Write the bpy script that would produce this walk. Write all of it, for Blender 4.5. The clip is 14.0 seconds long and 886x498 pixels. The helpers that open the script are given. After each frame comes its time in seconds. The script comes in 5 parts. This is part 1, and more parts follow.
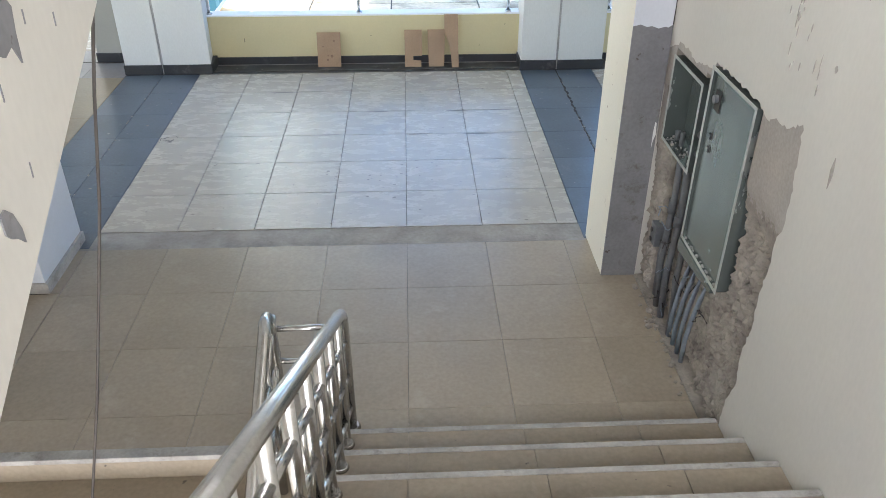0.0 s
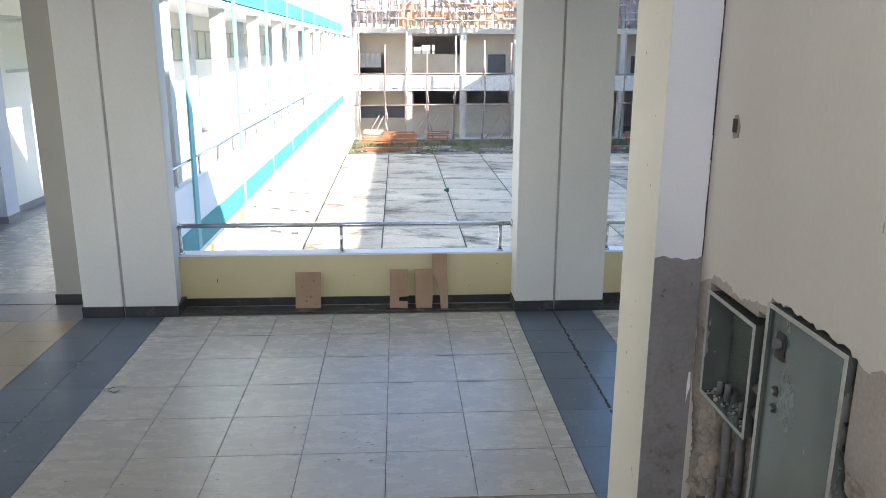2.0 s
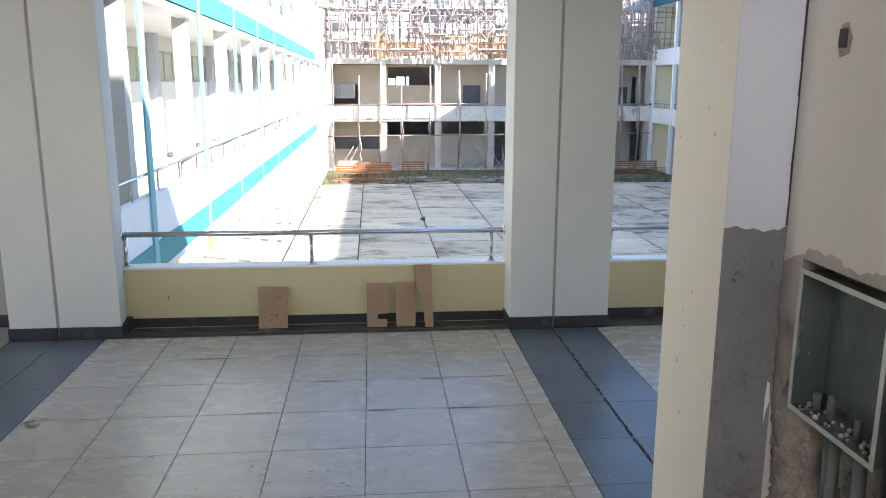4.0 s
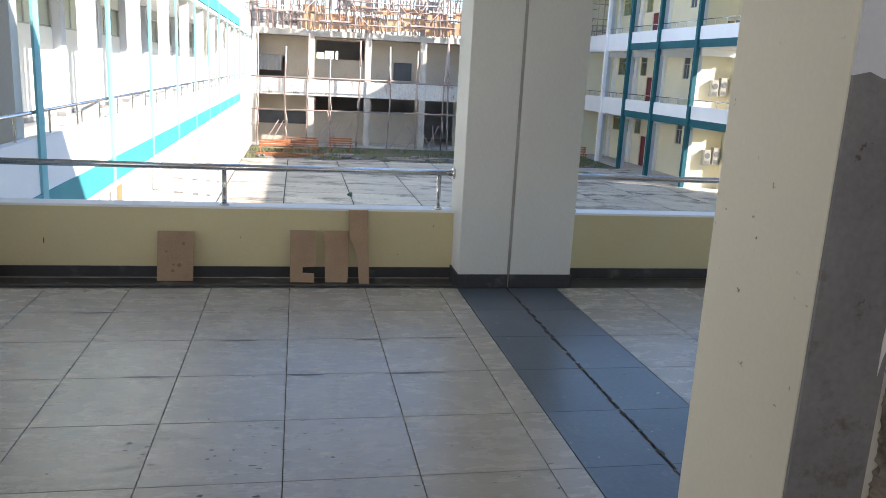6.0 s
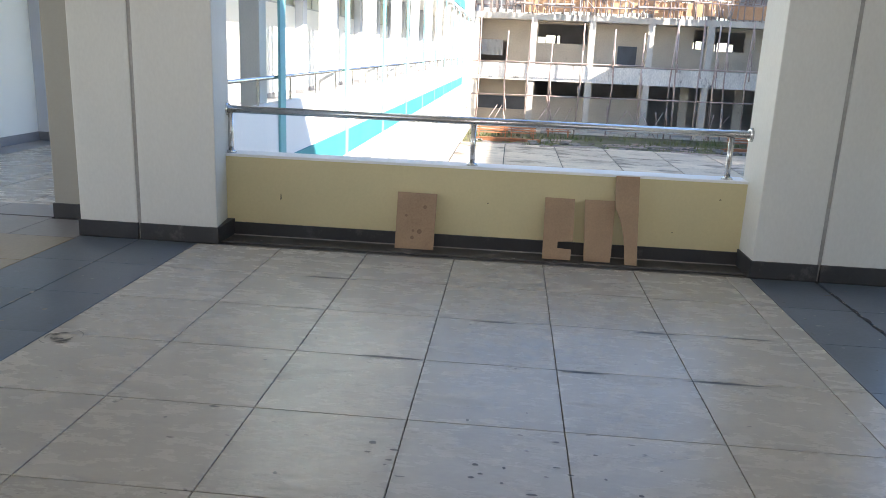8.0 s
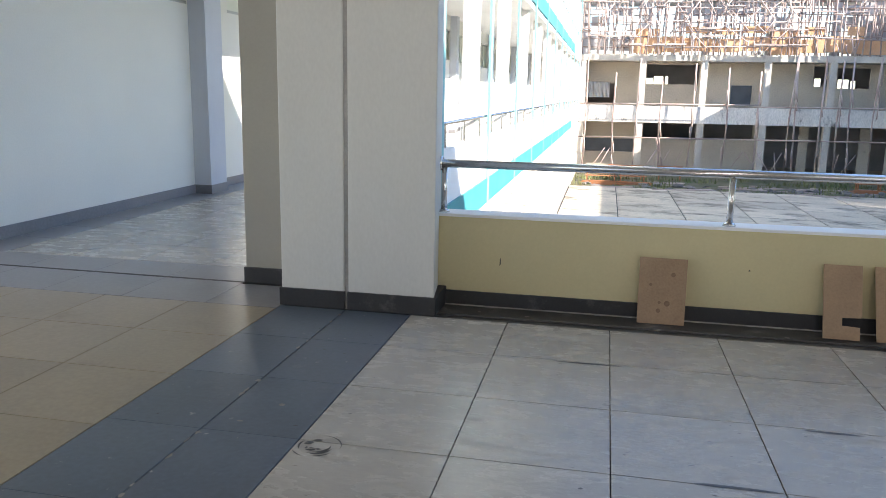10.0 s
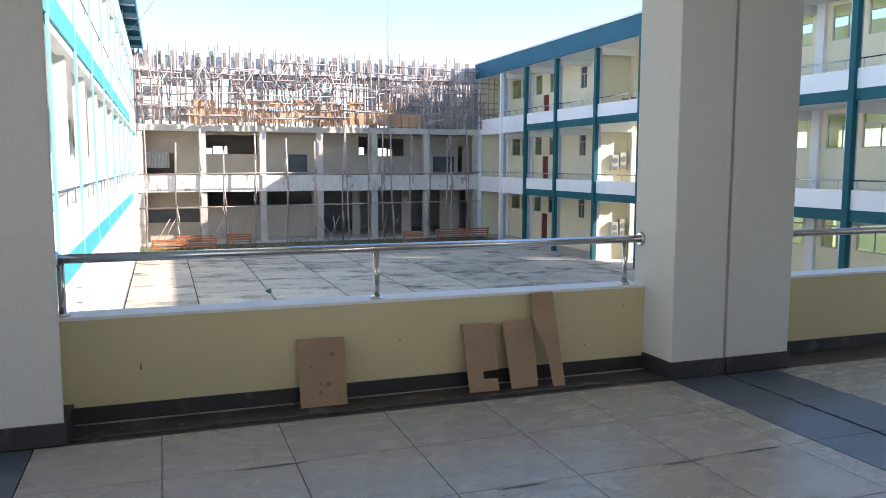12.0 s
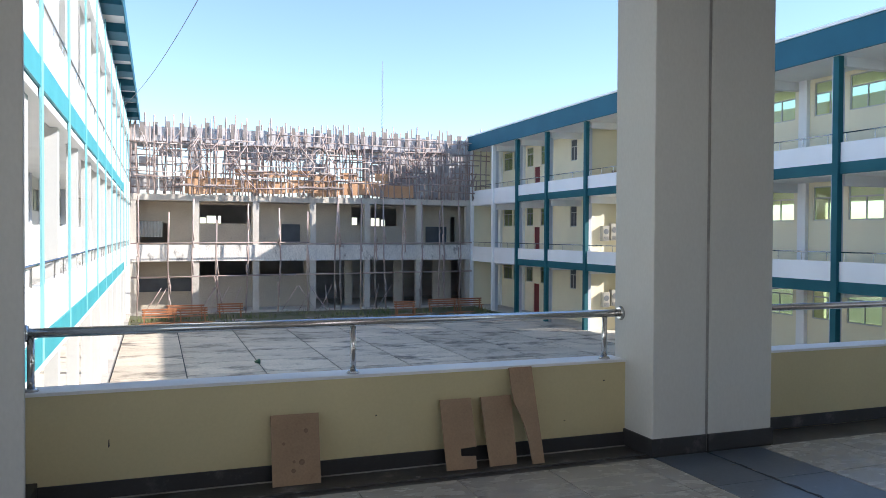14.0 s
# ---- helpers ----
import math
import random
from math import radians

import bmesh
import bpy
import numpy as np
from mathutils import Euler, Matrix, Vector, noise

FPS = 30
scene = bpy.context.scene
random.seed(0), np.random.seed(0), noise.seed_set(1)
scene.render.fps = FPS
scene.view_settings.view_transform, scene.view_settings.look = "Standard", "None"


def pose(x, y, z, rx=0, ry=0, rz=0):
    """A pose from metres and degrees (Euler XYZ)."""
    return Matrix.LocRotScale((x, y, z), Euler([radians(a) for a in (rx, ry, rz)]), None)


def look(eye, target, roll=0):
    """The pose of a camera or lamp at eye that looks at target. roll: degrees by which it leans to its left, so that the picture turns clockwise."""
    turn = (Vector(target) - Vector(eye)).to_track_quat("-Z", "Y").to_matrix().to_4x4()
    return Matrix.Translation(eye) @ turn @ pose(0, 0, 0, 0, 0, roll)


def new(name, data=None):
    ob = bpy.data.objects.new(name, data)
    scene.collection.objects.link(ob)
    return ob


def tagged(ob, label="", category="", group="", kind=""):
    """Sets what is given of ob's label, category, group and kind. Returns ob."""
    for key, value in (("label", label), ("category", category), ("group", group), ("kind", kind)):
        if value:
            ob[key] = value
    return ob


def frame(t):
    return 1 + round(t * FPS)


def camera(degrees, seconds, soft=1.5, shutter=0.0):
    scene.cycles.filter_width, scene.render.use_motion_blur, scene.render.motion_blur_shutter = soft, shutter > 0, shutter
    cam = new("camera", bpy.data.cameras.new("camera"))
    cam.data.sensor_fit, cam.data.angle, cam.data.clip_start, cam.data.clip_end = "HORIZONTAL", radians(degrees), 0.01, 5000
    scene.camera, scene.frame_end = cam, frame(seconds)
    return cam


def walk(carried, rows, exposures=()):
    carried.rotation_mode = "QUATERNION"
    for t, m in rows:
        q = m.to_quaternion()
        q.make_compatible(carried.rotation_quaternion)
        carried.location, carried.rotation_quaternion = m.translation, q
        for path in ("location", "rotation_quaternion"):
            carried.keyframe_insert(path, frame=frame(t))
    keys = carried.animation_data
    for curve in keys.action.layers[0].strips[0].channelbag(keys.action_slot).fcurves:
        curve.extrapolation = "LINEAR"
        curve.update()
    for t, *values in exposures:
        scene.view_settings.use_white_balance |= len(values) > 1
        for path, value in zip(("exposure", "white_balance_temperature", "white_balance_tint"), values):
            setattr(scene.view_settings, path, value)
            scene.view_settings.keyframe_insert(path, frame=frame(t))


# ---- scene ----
cam = camera(59.2, 14.0, soft=0.5)
PATH = [
    (0, (0.044, -8.334, 3.141), (0.121, -6.644, 2.076), 0.1),
    (0.5, (0.139, -8.107, 3.149), (0.13, -6.256, 2.39), 0.4),
    (1, (0.079, -7.905, 3.061), (0.087, -5.984, 2.504), -0.3),
    (1.5, (0.156, -7.639, 2.917), (0.251, -5.721, 2.357), -1.4),
    (2, (0.109, -7.448, 2.81), (0.221, -5.515, 2.307), 0.2),
    (2.5, (0.028, -7.246, 2.727), (0.156, -5.31, 2.243), 1.7),
    (3, (0.065, -7.012, 2.592), (0.178, -5.059, 2.179), 1.0),
    (5.5, (0.072, -5.755, 1.9), (0.42, -3.833, 1.473), 1.4),
    (6, (0.049, -5.496, 1.749), (0.419, -3.581, 1.304), 3.0),
    (6.5, (0.039, -5.271, 1.632), (0.103, -3.327, 1.167), 1.7),
    (7, (-0.01, -5.064, 1.497), (-0.173, -3.148, 0.95), 2.8),
    (9.5, (-1.008, -3.906, 1.347), (-1.138, -1.948, 0.961), 1.9),
    (10, (-1.288, -3.89, 1.352), (-1.68, -1.969, 0.956), 1.1),
    (10.5, (-1.465, -3.855, 1.375), (-1.865, -1.936, 0.978), 0.8),
    (11, (-1.542, -3.685, 1.398), (-1.558, -1.704, 1.12), -1.0),
    (11.5, (-1.647, -3.652, 1.398), (-1.153, -1.724, 1.196), 1.8),
    (12, (-1.753, -3.617, 1.412), (-1.081, -1.745, 1.197), 0.1),
    (12.5, (-1.77, -3.614, 1.423), (-1.034, -1.755, 1.368), 0.0),
    (13, (-1.707, -3.614, 1.433), (-0.764, -1.85, 1.398), 0.6),
    (13.5, (-1.7, -3.626, 1.436), (-0.97, -1.765, 1.401), 0.8),
    (14, (-1.658, -3.645, 1.44), (-0.967, -1.768, 1.403), 0.3),
]
walk(cam, [(t, look(eye, target, roll)) for t, eye, target, roll in PATH], exposures=[(0, 2.74, 6380, 11), (0.5, 2.57, 6380, 11), (1.0, 2.24, 6450, 12), (2.0, 2.09, 6520, 13), (3, 2.0, 6620, 14), (5.5, 1.77, 6740, 14), (6.0, 1.64, 6760, 14), (7.0, 2.05, 6800, 14), (9.5, 1.72, 6840, 14), (10.5, 1.98, 6860, 14), (11.0, 1.6, 6800, 14), (11.5, 1.36, 6700, 14), (12.0, 1.4, 6620, 14), (12.5, 1.15, 6430, 14), (13.0, 1.02, 6400, 14), (14, 1.05, 6400, 14)])

# ---- world, sun, exposure ----
SUN_DIR = Vector((1.721, -0.80, 1.0)).normalized()
world = bpy.data.worlds.new("sky")
scene.world = world
world.use_nodes = True
wn = world.node_tree.nodes
sky = wn.new("ShaderNodeTexSky")
sky.sky_type = "NISHITA"
sky.sun_disc = False
sky.sun_elevation = math.asin(SUN_DIR.z)
sky.sun_rotation = math.atan2(SUN_DIR.x, SUN_DIR.y)
sky.air_density, sky.dust_density, sky.ozone_density, sky.altitude = 1.0, 0.05, 2.8, 600.0
wn["Background"].inputs[1].default_value = 0.15
world.node_tree.links.new(sky.outputs[0], wn["Background"].inputs[0])
sun_data = bpy.data.lights.new("sun", "SUN")
sun_data.energy, sun_data.angle, sun_data.color = 4.4, radians(0.5), (1.0, 0.96, 0.90)
sun = new("sun", sun_data)
sun.matrix_world = look(SUN_DIR * 60, (0, 0, 0))

# fill lamps added behind the walk, set in openings that are not seen
for lx, ly, lz, tx, ty, wide, high, watts in ((-0.45, -10.55, 3.95, 0, 5, 3.9, 2.1, 50), (-7.5, -3.2, 2.0, 0, 5, 7.8, 2.2, 4.5), (5.5, -3.2, 2.0, 0, 5, 6.0, 2.2, 4),
                                              (12.8, -3.2, 2.0, 0, 5, 6.4, 2.2, 5), (-11.95, -1.1, 1.9, 5, 0, 3.6, 2.8, 66), (-0.5, -10.55, -0.6, 0, 5, 3.6, 2.4, 60)):
    lamp = bpy.data.lights.new("fill_lamp", "AREA")
    lamp.shape, lamp.size, lamp.size_y, lamp.energy, lamp.color = "RECTANGLE", wide, high, watts, (0.985, 0.965, 0.99)
    new("fill_lamp", lamp).matrix_world = look((lx, ly, lz), (lx + tx, ly + ty, lz - 0.5))


# ---- materials ----
def mat(name, c1, c2=None, rough=0.6, metal=0.0, scale=1.5, grain=60.0, bump=0.08, stain=None, stain_at=0.62,
        stain_scale=3.0, vary=0.0, rough2=None, coat=0.0, stretch=(1, 1, 1), speck=None, edge=None, edge_at=(0.265, 0.305), fleck=0.35):
    """Two tones at a large scale, fine grain and relief, and stains of a third colour."""
    m = bpy.data.materials.new(name)
    m.use_nodes = True
    n, l = m.node_tree.nodes, m.node_tree.links
    bsdf = n["Principled BSDF"]
    tc = n.new("ShaderNodeTexCoord")
    mp = n.new("ShaderNodeMapping")
    mp.inputs["Scale"].default_value = stretch
    l.new(tc.outputs["Object"], mp.inputs[0])
    info = n.new("ShaderNodeObjectInfo")
    off = n.new("ShaderNodeVectorMath")
    off.operation = "MULTIPLY_ADD"
    comb = n.new("ShaderNodeCombineXYZ")
    for k in range(3):
        l.new(info.outputs["Random"], comb.inputs[k])
    off.inputs[1].default_value = (17.0, 31.0, 5.0) if vary else (0, 0, 0)
    l.new(comb.outputs[0], off.inputs[0])
    l.new(mp.outputs[0], off.inputs[2])
    big = n.new("ShaderNodeTexNoise")
    big.inputs["Scale"].default_value, big.inputs["Detail"].default_value = scale, 5.0
    l.new(off.outputs[0], big.inputs["Vector"])
    fine = n.new("ShaderNodeTexNoise")
    fine.inputs["Scale"].default_value, fine.inputs["Detail"].default_value = grain, 4.0
    l.new(off.outputs[0], fine.inputs["Vector"])
    ramp = n.new("ShaderNodeMapRange")
    ramp.inputs["From Min"].default_value, ramp.inputs["From Max"].default_value = 0.35, 0.68
    l.new(big.outputs["Fac"], ramp.inputs["Value"])
    mix = n.new("ShaderNodeMix")
    mix.data_type = "RGBA"
    mix.inputs["A"].default_value = (*c1, 1)
    mix.inputs["B"].default_value = (*(c2 or [v * 0.88 for v in c1]), 1)
    l.new(ramp.outputs[0], mix.inputs["Factor"])
    out = mix.outputs["Result"]
    gr = n.new("ShaderNodeMix")
    gr.data_type, gr.blend_type = "RGBA", "MULTIPLY"
    gr.inputs["Factor"].default_value = fleck
    l.new(out, gr.inputs["A"])
    l.new(fine.outputs["Fac"], gr.inputs["B"])
    gmul = n.new("ShaderNodeMix")
    gmul.data_type, gmul.blend_type = "RGBA", "MULTIPLY"
    gmul.inputs["Factor"].default_value = 1.0
    gmul.inputs["B"].default_value = (1 / (1 - fleck * 0.5),) * 3 + (1,)
    l.new(gr.outputs["Result"], gmul.inputs["A"])
    out = gmul.outputs["Result"]
    fac = None
    if stain:
        sn = n.new("ShaderNodeTexNoise")
        sn.inputs["Scale"].default_value, sn.inputs["Detail"].default_value = stain_scale, 7.0
        sn.inputs["Roughness"].default_value = 0.7
        l.new(off.outputs[0], sn.inputs["Vector"])
        sr = n.new("ShaderNodeMapRange")
        sr.inputs["From Min"].default_value, sr.inputs["From Max"].default_value = stain_at, stain_at + 0.16
        l.new(sn.outputs["Fac"], sr.inputs["Value"])
        sm = n.new("ShaderNodeMix")
        sm.data_type = "RGBA"
        sm.inputs["B"].default_value = (*stain, 1)
        l.new(sr.outputs[0], sm.inputs["Factor"])
        l.new(out, sm.inputs["A"])
        out, fac = sm.outputs["Result"], sr.outputs[0]
    if speck:
        vo = n.new("ShaderNodeTexNoise")
        vo.inputs["Scale"].default_value, vo.inputs["Detail"].default_value = 22.0, 3.0
        l.new(off.outputs[0], vo.inputs["Vector"])
        vr = n.new("ShaderNodeMapRange")
        vr.inputs["From Min"].default_value, vr.inputs["From Max"].default_value = 0.71, 0.76
        l.new(vo.outputs["Fac"], vr.inputs["Value"])
        vm = n.new("ShaderNodeMix")
        vm.data_type = "RGBA"
        vm.inputs["B"].default_value = (*speck, 1)
        l.new(vr.outputs[0], vm.inputs["Factor"])
        l.new(out, vm.inputs["A"])
        out = vm.outputs["Result"]
    if edge:                                      # grime worked in along the borders of a square piece
        sep = n.new("ShaderNodeSeparateXYZ")
        l.new(tc.outputs["Object"], sep.inputs[0])
        far_out = n.new("ShaderNodeMath")
        far_out.operation = "MAXIMUM"
        for k in range(2):
            ab = n.new("ShaderNodeMath")
            ab.operation = "ABSOLUTE"
            l.new(sep.outputs[k], ab.inputs[0])
            l.new(ab.outputs[0], far_out.inputs[k])
        er = n.new("ShaderNodeMapRange")
        er.inputs["From Min"].default_value, er.inputs["From Max"].default_value = edge_at
        l.new(far_out.outputs[0], er.inputs["Value"])
        en = n.new("ShaderNodeTexNoise")
        en.inputs["Scale"].default_value, en.inputs["Detail"].default_value = 6.0, 5.0
        l.new(off.outputs[0], en.inputs["Vector"])
        enr = n.new("ShaderNodeMapRange")
        enr.inputs["From Min"].default_value, enr.inputs["From Max"].default_value = 0.45, 0.72
        l.new(en.outputs["Fac"], enr.inputs["Value"])
        em = n.new("ShaderNodeMath")
        em.operation = "MULTIPLY"
        l.new(er.outputs[0], em.inputs[0])
        l.new(enr.outputs[0], em.inputs[1])
        ex = n.new("ShaderNodeMix")
        ex.data_type = "RGBA"
        ex.inputs["B"].default_value = (*edge, 1)
        l.new(em.outputs[0], ex.inputs["Factor"])
        l.new(out, ex.inputs["A"])
        out = ex.outputs["Result"]
    if vary:
        hv = n.new("ShaderNodeHueSaturation")
        vr2 = n.new("ShaderNodeMapRange")
        vr2.inputs["To Min"].default_value, vr2.inputs["To Max"].default_value = 1 - vary, 1 + vary
        l.new(info.outputs["Random"], vr2.inputs["Value"])
        l.new(vr2.outputs[0], hv.inputs["Value"])
        l.new(out, hv.inputs["Color"])
        out = hv.outputs[0]
    l.new(out, bsdf.inputs["Base Color"])
    rr = n.new("ShaderNodeMapRange")
    rr.inputs["To Min"].default_value = rough
    rr.inputs["To Max"].default_value = rough2 if rough2 is not None else min(1.0, rough + 0.15)
    l.new(fac if fac and rough2 is not None else big.outputs["Fac"], rr.inputs["Value"])
    l.new(rr.outputs[0], bsdf.inputs["Roughness"])
    bsdf.inputs["Metallic"].default_value = metal
    bsdf.inputs["Coat Weight"].default_value = coat
    if bump:
        bp = n.new("ShaderNodeBump")
        bp.inputs["Strength"].default_value, bp.inputs["Distance"].default_value = bump, 0.006
        l.new(fine.outputs["Fac"], bp.inputs["Height"])
        l.new(bp.outputs[0], bsdf.inputs["Normal"])
    return m


CREAM = mat("cream wall paint", (0.84, 0.765, 0.555), (0.80, 0.73, 0.53), 0.55, scale=0.8, bump=0.02, stain=(0.55, 0.52, 0.43), stain_at=0.70, stain_scale=2.2, fleck=0.10)
STAIRWALL = mat("stairwell wall paint", (0.655, 0.635, 0.58), (0.605, 0.585, 0.535), 0.6, scale=0.9, bump=0.02, stain=(0.42, 0.39, 0.34), stain_at=0.70, stain_scale=4.0, stretch=(1, 1, 0.45), fleck=0.10)
PILLAR = mat("pale grey pillar paint", (0.625, 0.625, 0.59), (0.575, 0.575, 0.545), 0.55, scale=0.9, bump=0.02, stain=(0.46, 0.46, 0.43), stain_at=0.68, stain_scale=3.5, fleck=0.14, stretch=(1, 1, 0.5))
YELLOW = mat("pale yellow parapet paint", (0.635, 0.553, 0.325), (0.585, 0.508, 0.297), 0.5, scale=1.1, bump=0.02, stain=(0.50, 0.46, 0.30), stain_at=0.69, stain_scale=3.0, fleck=0.10)
WHITE = mat("white paint", (0.86, 0.86, 0.85), (0.81, 0.81, 0.80), 0.5, scale=0.7, bump=0.02, stain=(0.58, 0.57, 0.54), stain_at=0.70, stain_scale=1.6, stretch=(1, 1, 0.4), fleck=0.10)
BLUEWHITE = mat("bluish primer paint", (0.60, 0.63, 0.68), (0.54, 0.57, 0.63), 0.5, scale=1.2, bump=0.02, fleck=0.10)
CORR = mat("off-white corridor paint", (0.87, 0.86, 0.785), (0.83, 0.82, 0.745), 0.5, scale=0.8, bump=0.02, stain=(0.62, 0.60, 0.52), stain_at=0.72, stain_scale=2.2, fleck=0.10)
# Darker copy of the pillar paint; the corridor shade is in its colour.
SHADEPILLAR = mat("pillar paint darkened for corridor shade", (0.32, 0.31, 0.27), (0.28, 0.27, 0.24), 0.55, scale=0.9, bump=0.02, fleck=0.1)
PILASTER = mat("cream pilaster paint", (0.72, 0.685, 0.585), (0.67, 0.635, 0.54), 0.55, scale=0.9, bump=0.02, stain=(0.50, 0.46, 0.38), stain_at=0.71, stain_scale=3.0, fleck=0.10, speck=(0.22, 0.14, 0.10))
FILLER = mat("grey joint filler", (0.36, 0.35, 0.33), (0.27, 0.26, 0.245), 0.8, scale=4.0, bump=0.2)
CEMENT = mat("grey cement render", (0.235, 0.235, 0.245), (0.165, 0.165, 0.175), 0.7, scale=2.2, grain=45, bump=0.25, stain=(0.12, 0.10, 0.085), stain_at=0.57, stain_scale=6.0, speck=(0.09, 0.075, 0.065), rough2=0.9)
ROUGHCEM = mat("chiselled mortar", (0.38, 0.345, 0.295), (0.25, 0.225, 0.20), 0.95, scale=7.0, grain=55, bump=1.0, stain=(0.14, 0.125, 0.11), stain_at=0.55, stain_scale=9.0)
SKIRT = mat("dark grey skirting tile", (0.034, 0.034, 0.036), (0.024, 0.024, 0.026), 0.45, scale=3.0, bump=0.03, stain=(0.11, 0.105, 0.10), stain_at=0.57, stain_scale=5.0)
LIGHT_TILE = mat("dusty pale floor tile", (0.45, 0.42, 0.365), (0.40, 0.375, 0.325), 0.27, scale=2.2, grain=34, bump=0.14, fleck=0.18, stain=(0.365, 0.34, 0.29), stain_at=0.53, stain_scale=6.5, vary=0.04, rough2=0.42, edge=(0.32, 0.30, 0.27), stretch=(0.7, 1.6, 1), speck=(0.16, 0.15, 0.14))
TAN_TILE = mat("tan floor tile", (0.35, 0.298, 0.228), (0.305, 0.258, 0.197), 0.34, scale=1.5, grain=40, bump=0.04, stain=(0.41, 0.36, 0.29), stain_at=0.58, stain_scale=3.5, vary=0.06, rough2=0.55)
# Darker copy of the tan tile, offsetting the fill lamp on the treads.
STEP_TILE = mat("tan stair tile, toned down", (0.315, 0.265, 0.20), (0.27, 0.227, 0.172), 0.5, scale=1.5, grain=40, bump=0.06, stain=(0.33, 0.29, 0.235), stain_at=0.58, stain_scale=5.0, vary=0.06, rough2=0.7, speck=(0.12, 0.10, 0.08))
YEL_TILE = mat("yellowish floor tile", (0.30, 0.245, 0.165), (0.25, 0.205, 0.14), 0.28, scale=1.5, grain=40, bump=0.04, stain=(0.26, 0.23, 0.18), stain_at=0.60, stain_scale=3.5, vary=0.05, rough2=0.5)
BLUE_TILE = mat("slate blue floor tile", (0.10, 0.128, 0.163), (0.078, 0.10, 0.131), 0.30, scale=2.0, grain=40, bump=0.04, stain=(0.19, 0.20, 0.22), stain_at=0.60, stain_scale=5.0, vary=0.08, rough2=0.5, speck=(0.30, 0.30, 0.29))
GREY_TILE = mat("grey border tile", (0.24, 0.24, 0.245), (0.20, 0.20, 0.21), 0.30, scale=2.0, grain=40, bump=0.04, stain=(0.32, 0.31, 0.30), stain_at=0.6, stain_scale=5.0, vary=0.06, rough2=0.5)
GROUT = mat("dirty grout", (0.13, 0.12, 0.11), (0.09, 0.085, 0.08), 0.9, scale=8.0, bump=0.3)
GUTTER = mat("grimy floor gutter", (0.065, 0.062, 0.058), (0.04, 0.038, 0.036), 0.45, scale=5.0, grain=40, bump=0.2, stain=(0.25, 0.235, 0.215), stain_at=0.54, stain_scale=4.5, rough2=0.8)
SCREED = mat("bare screed strip", (0.36, 0.34, 0.31), (0.25, 0.235, 0.215), 0.85, scale=5.0, grain=35, bump=0.4, stain=(0.15, 0.14, 0.13), stain_at=0.62, stain_scale=7.0)
NOSING = mat("pale cement nosing", (0.42, 0.405, 0.38), (0.29, 0.28, 0.26), 0.7, scale=6.0, bump=0.3, stain=(0.20, 0.185, 0.165), stain_at=0.56, stain_scale=8.0)
STEEL = mat("polished stainless steel", (0.62, 0.61, 0.59), (0.56, 0.55, 0.53), 0.16, metal=1.0, scale=6.0, bump=0.0)
BOXMETAL = mat("galvanised box steel", (0.30, 0.345, 0.335), (0.20, 0.235, 0.225), 0.24, metal=0.7, scale=3.0, bump=0.03, fleck=0.12, stain=(0.42, 0.42, 0.38), stain_at=0.60, stain_scale=5.0, stretch=(1, 1, 0.4), rough2=0.6)
RIMSTEEL = mat("bare folded steel edge", (0.52, 0.54, 0.51), (0.42, 0.44, 0.42), 0.4, metal=0.3, scale=4.0, bump=0.03, stain=(0.25, 0.24, 0.21), stain_at=0.62, stain_scale=9.0)
PIPE = mat("grey plastic conduit", (0.145, 0.155, 0.165), (0.11, 0.115, 0.125), 0.5, scale=6.0, bump=0.05, stain=(0.33, 0.31, 0.28), stain_at=0.62, stain_scale=9.0)
BLUEPIPE = mat("bluish flexible conduit", (0.26, 0.31, 0.36), (0.20, 0.24, 0.28), 0.55, scale=8.0, bump=0.1)
CORD = mat("grey-brown cable sheath", (0.075, 0.065, 0.058), None, 0.6, scale=9.0, bump=0.05)
CABLE = mat("dark cable sheath", (0.045, 0.04, 0.04), None, 0.6, scale=9.0, bump=0.05)
BOARD = mat("brown fibreboard", (0.365, 0.245, 0.152), (0.30, 0.20, 0.125), 0.75, scale=3.5, grain=90, bump=0.1, stain=(0.25, 0.165, 0.105), stain_at=0.64, stain_scale=7.0)
KNOT = mat("dark knot wood", (0.17, 0.105, 0.065), (0.24, 0.155, 0.10), 0.8, scale=20.0, grain=90, bump=0.1)
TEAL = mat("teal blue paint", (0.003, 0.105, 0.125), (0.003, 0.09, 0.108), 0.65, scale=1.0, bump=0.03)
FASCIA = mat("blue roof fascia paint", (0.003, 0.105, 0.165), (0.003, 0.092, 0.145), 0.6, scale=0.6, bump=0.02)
# The left wing's sun glare is put into both turquoise paints.
TEAL_GLARE = mat("turquoise paint paled for sun glare", (0.22, 0.50, 0.53), (0.19, 0.46, 0.49), 0.5, scale=1.0, bump=0.03)
TEAL_L = mat("turquoise trim paint lightened for sun", (0.045, 0.30, 0.33), (0.04, 0.27, 0.30), 0.45, scale=1.0, bump=0.03)
CONCRETE = mat("raw concrete", (0.62, 0.57, 0.49), (0.49, 0.445, 0.385), 0.9, scale=0.9, grain=14, bump=0.2, stain=(0.24, 0.225, 0.20), stain_at=0.61, stain_scale=1.6, stretch=(1, 1, 0.5))
BAND = mat("weathered white parapet band", (0.76, 0.72, 0.65), (0.66, 0.62, 0.56), 0.85, scale=0.9, grain=14, bump=0.1, stain=(0.10, 0.095, 0.085), stain_at=0.565, stain_scale=1.6, stretch=(1, 1, 0.45), fleck=0.5)
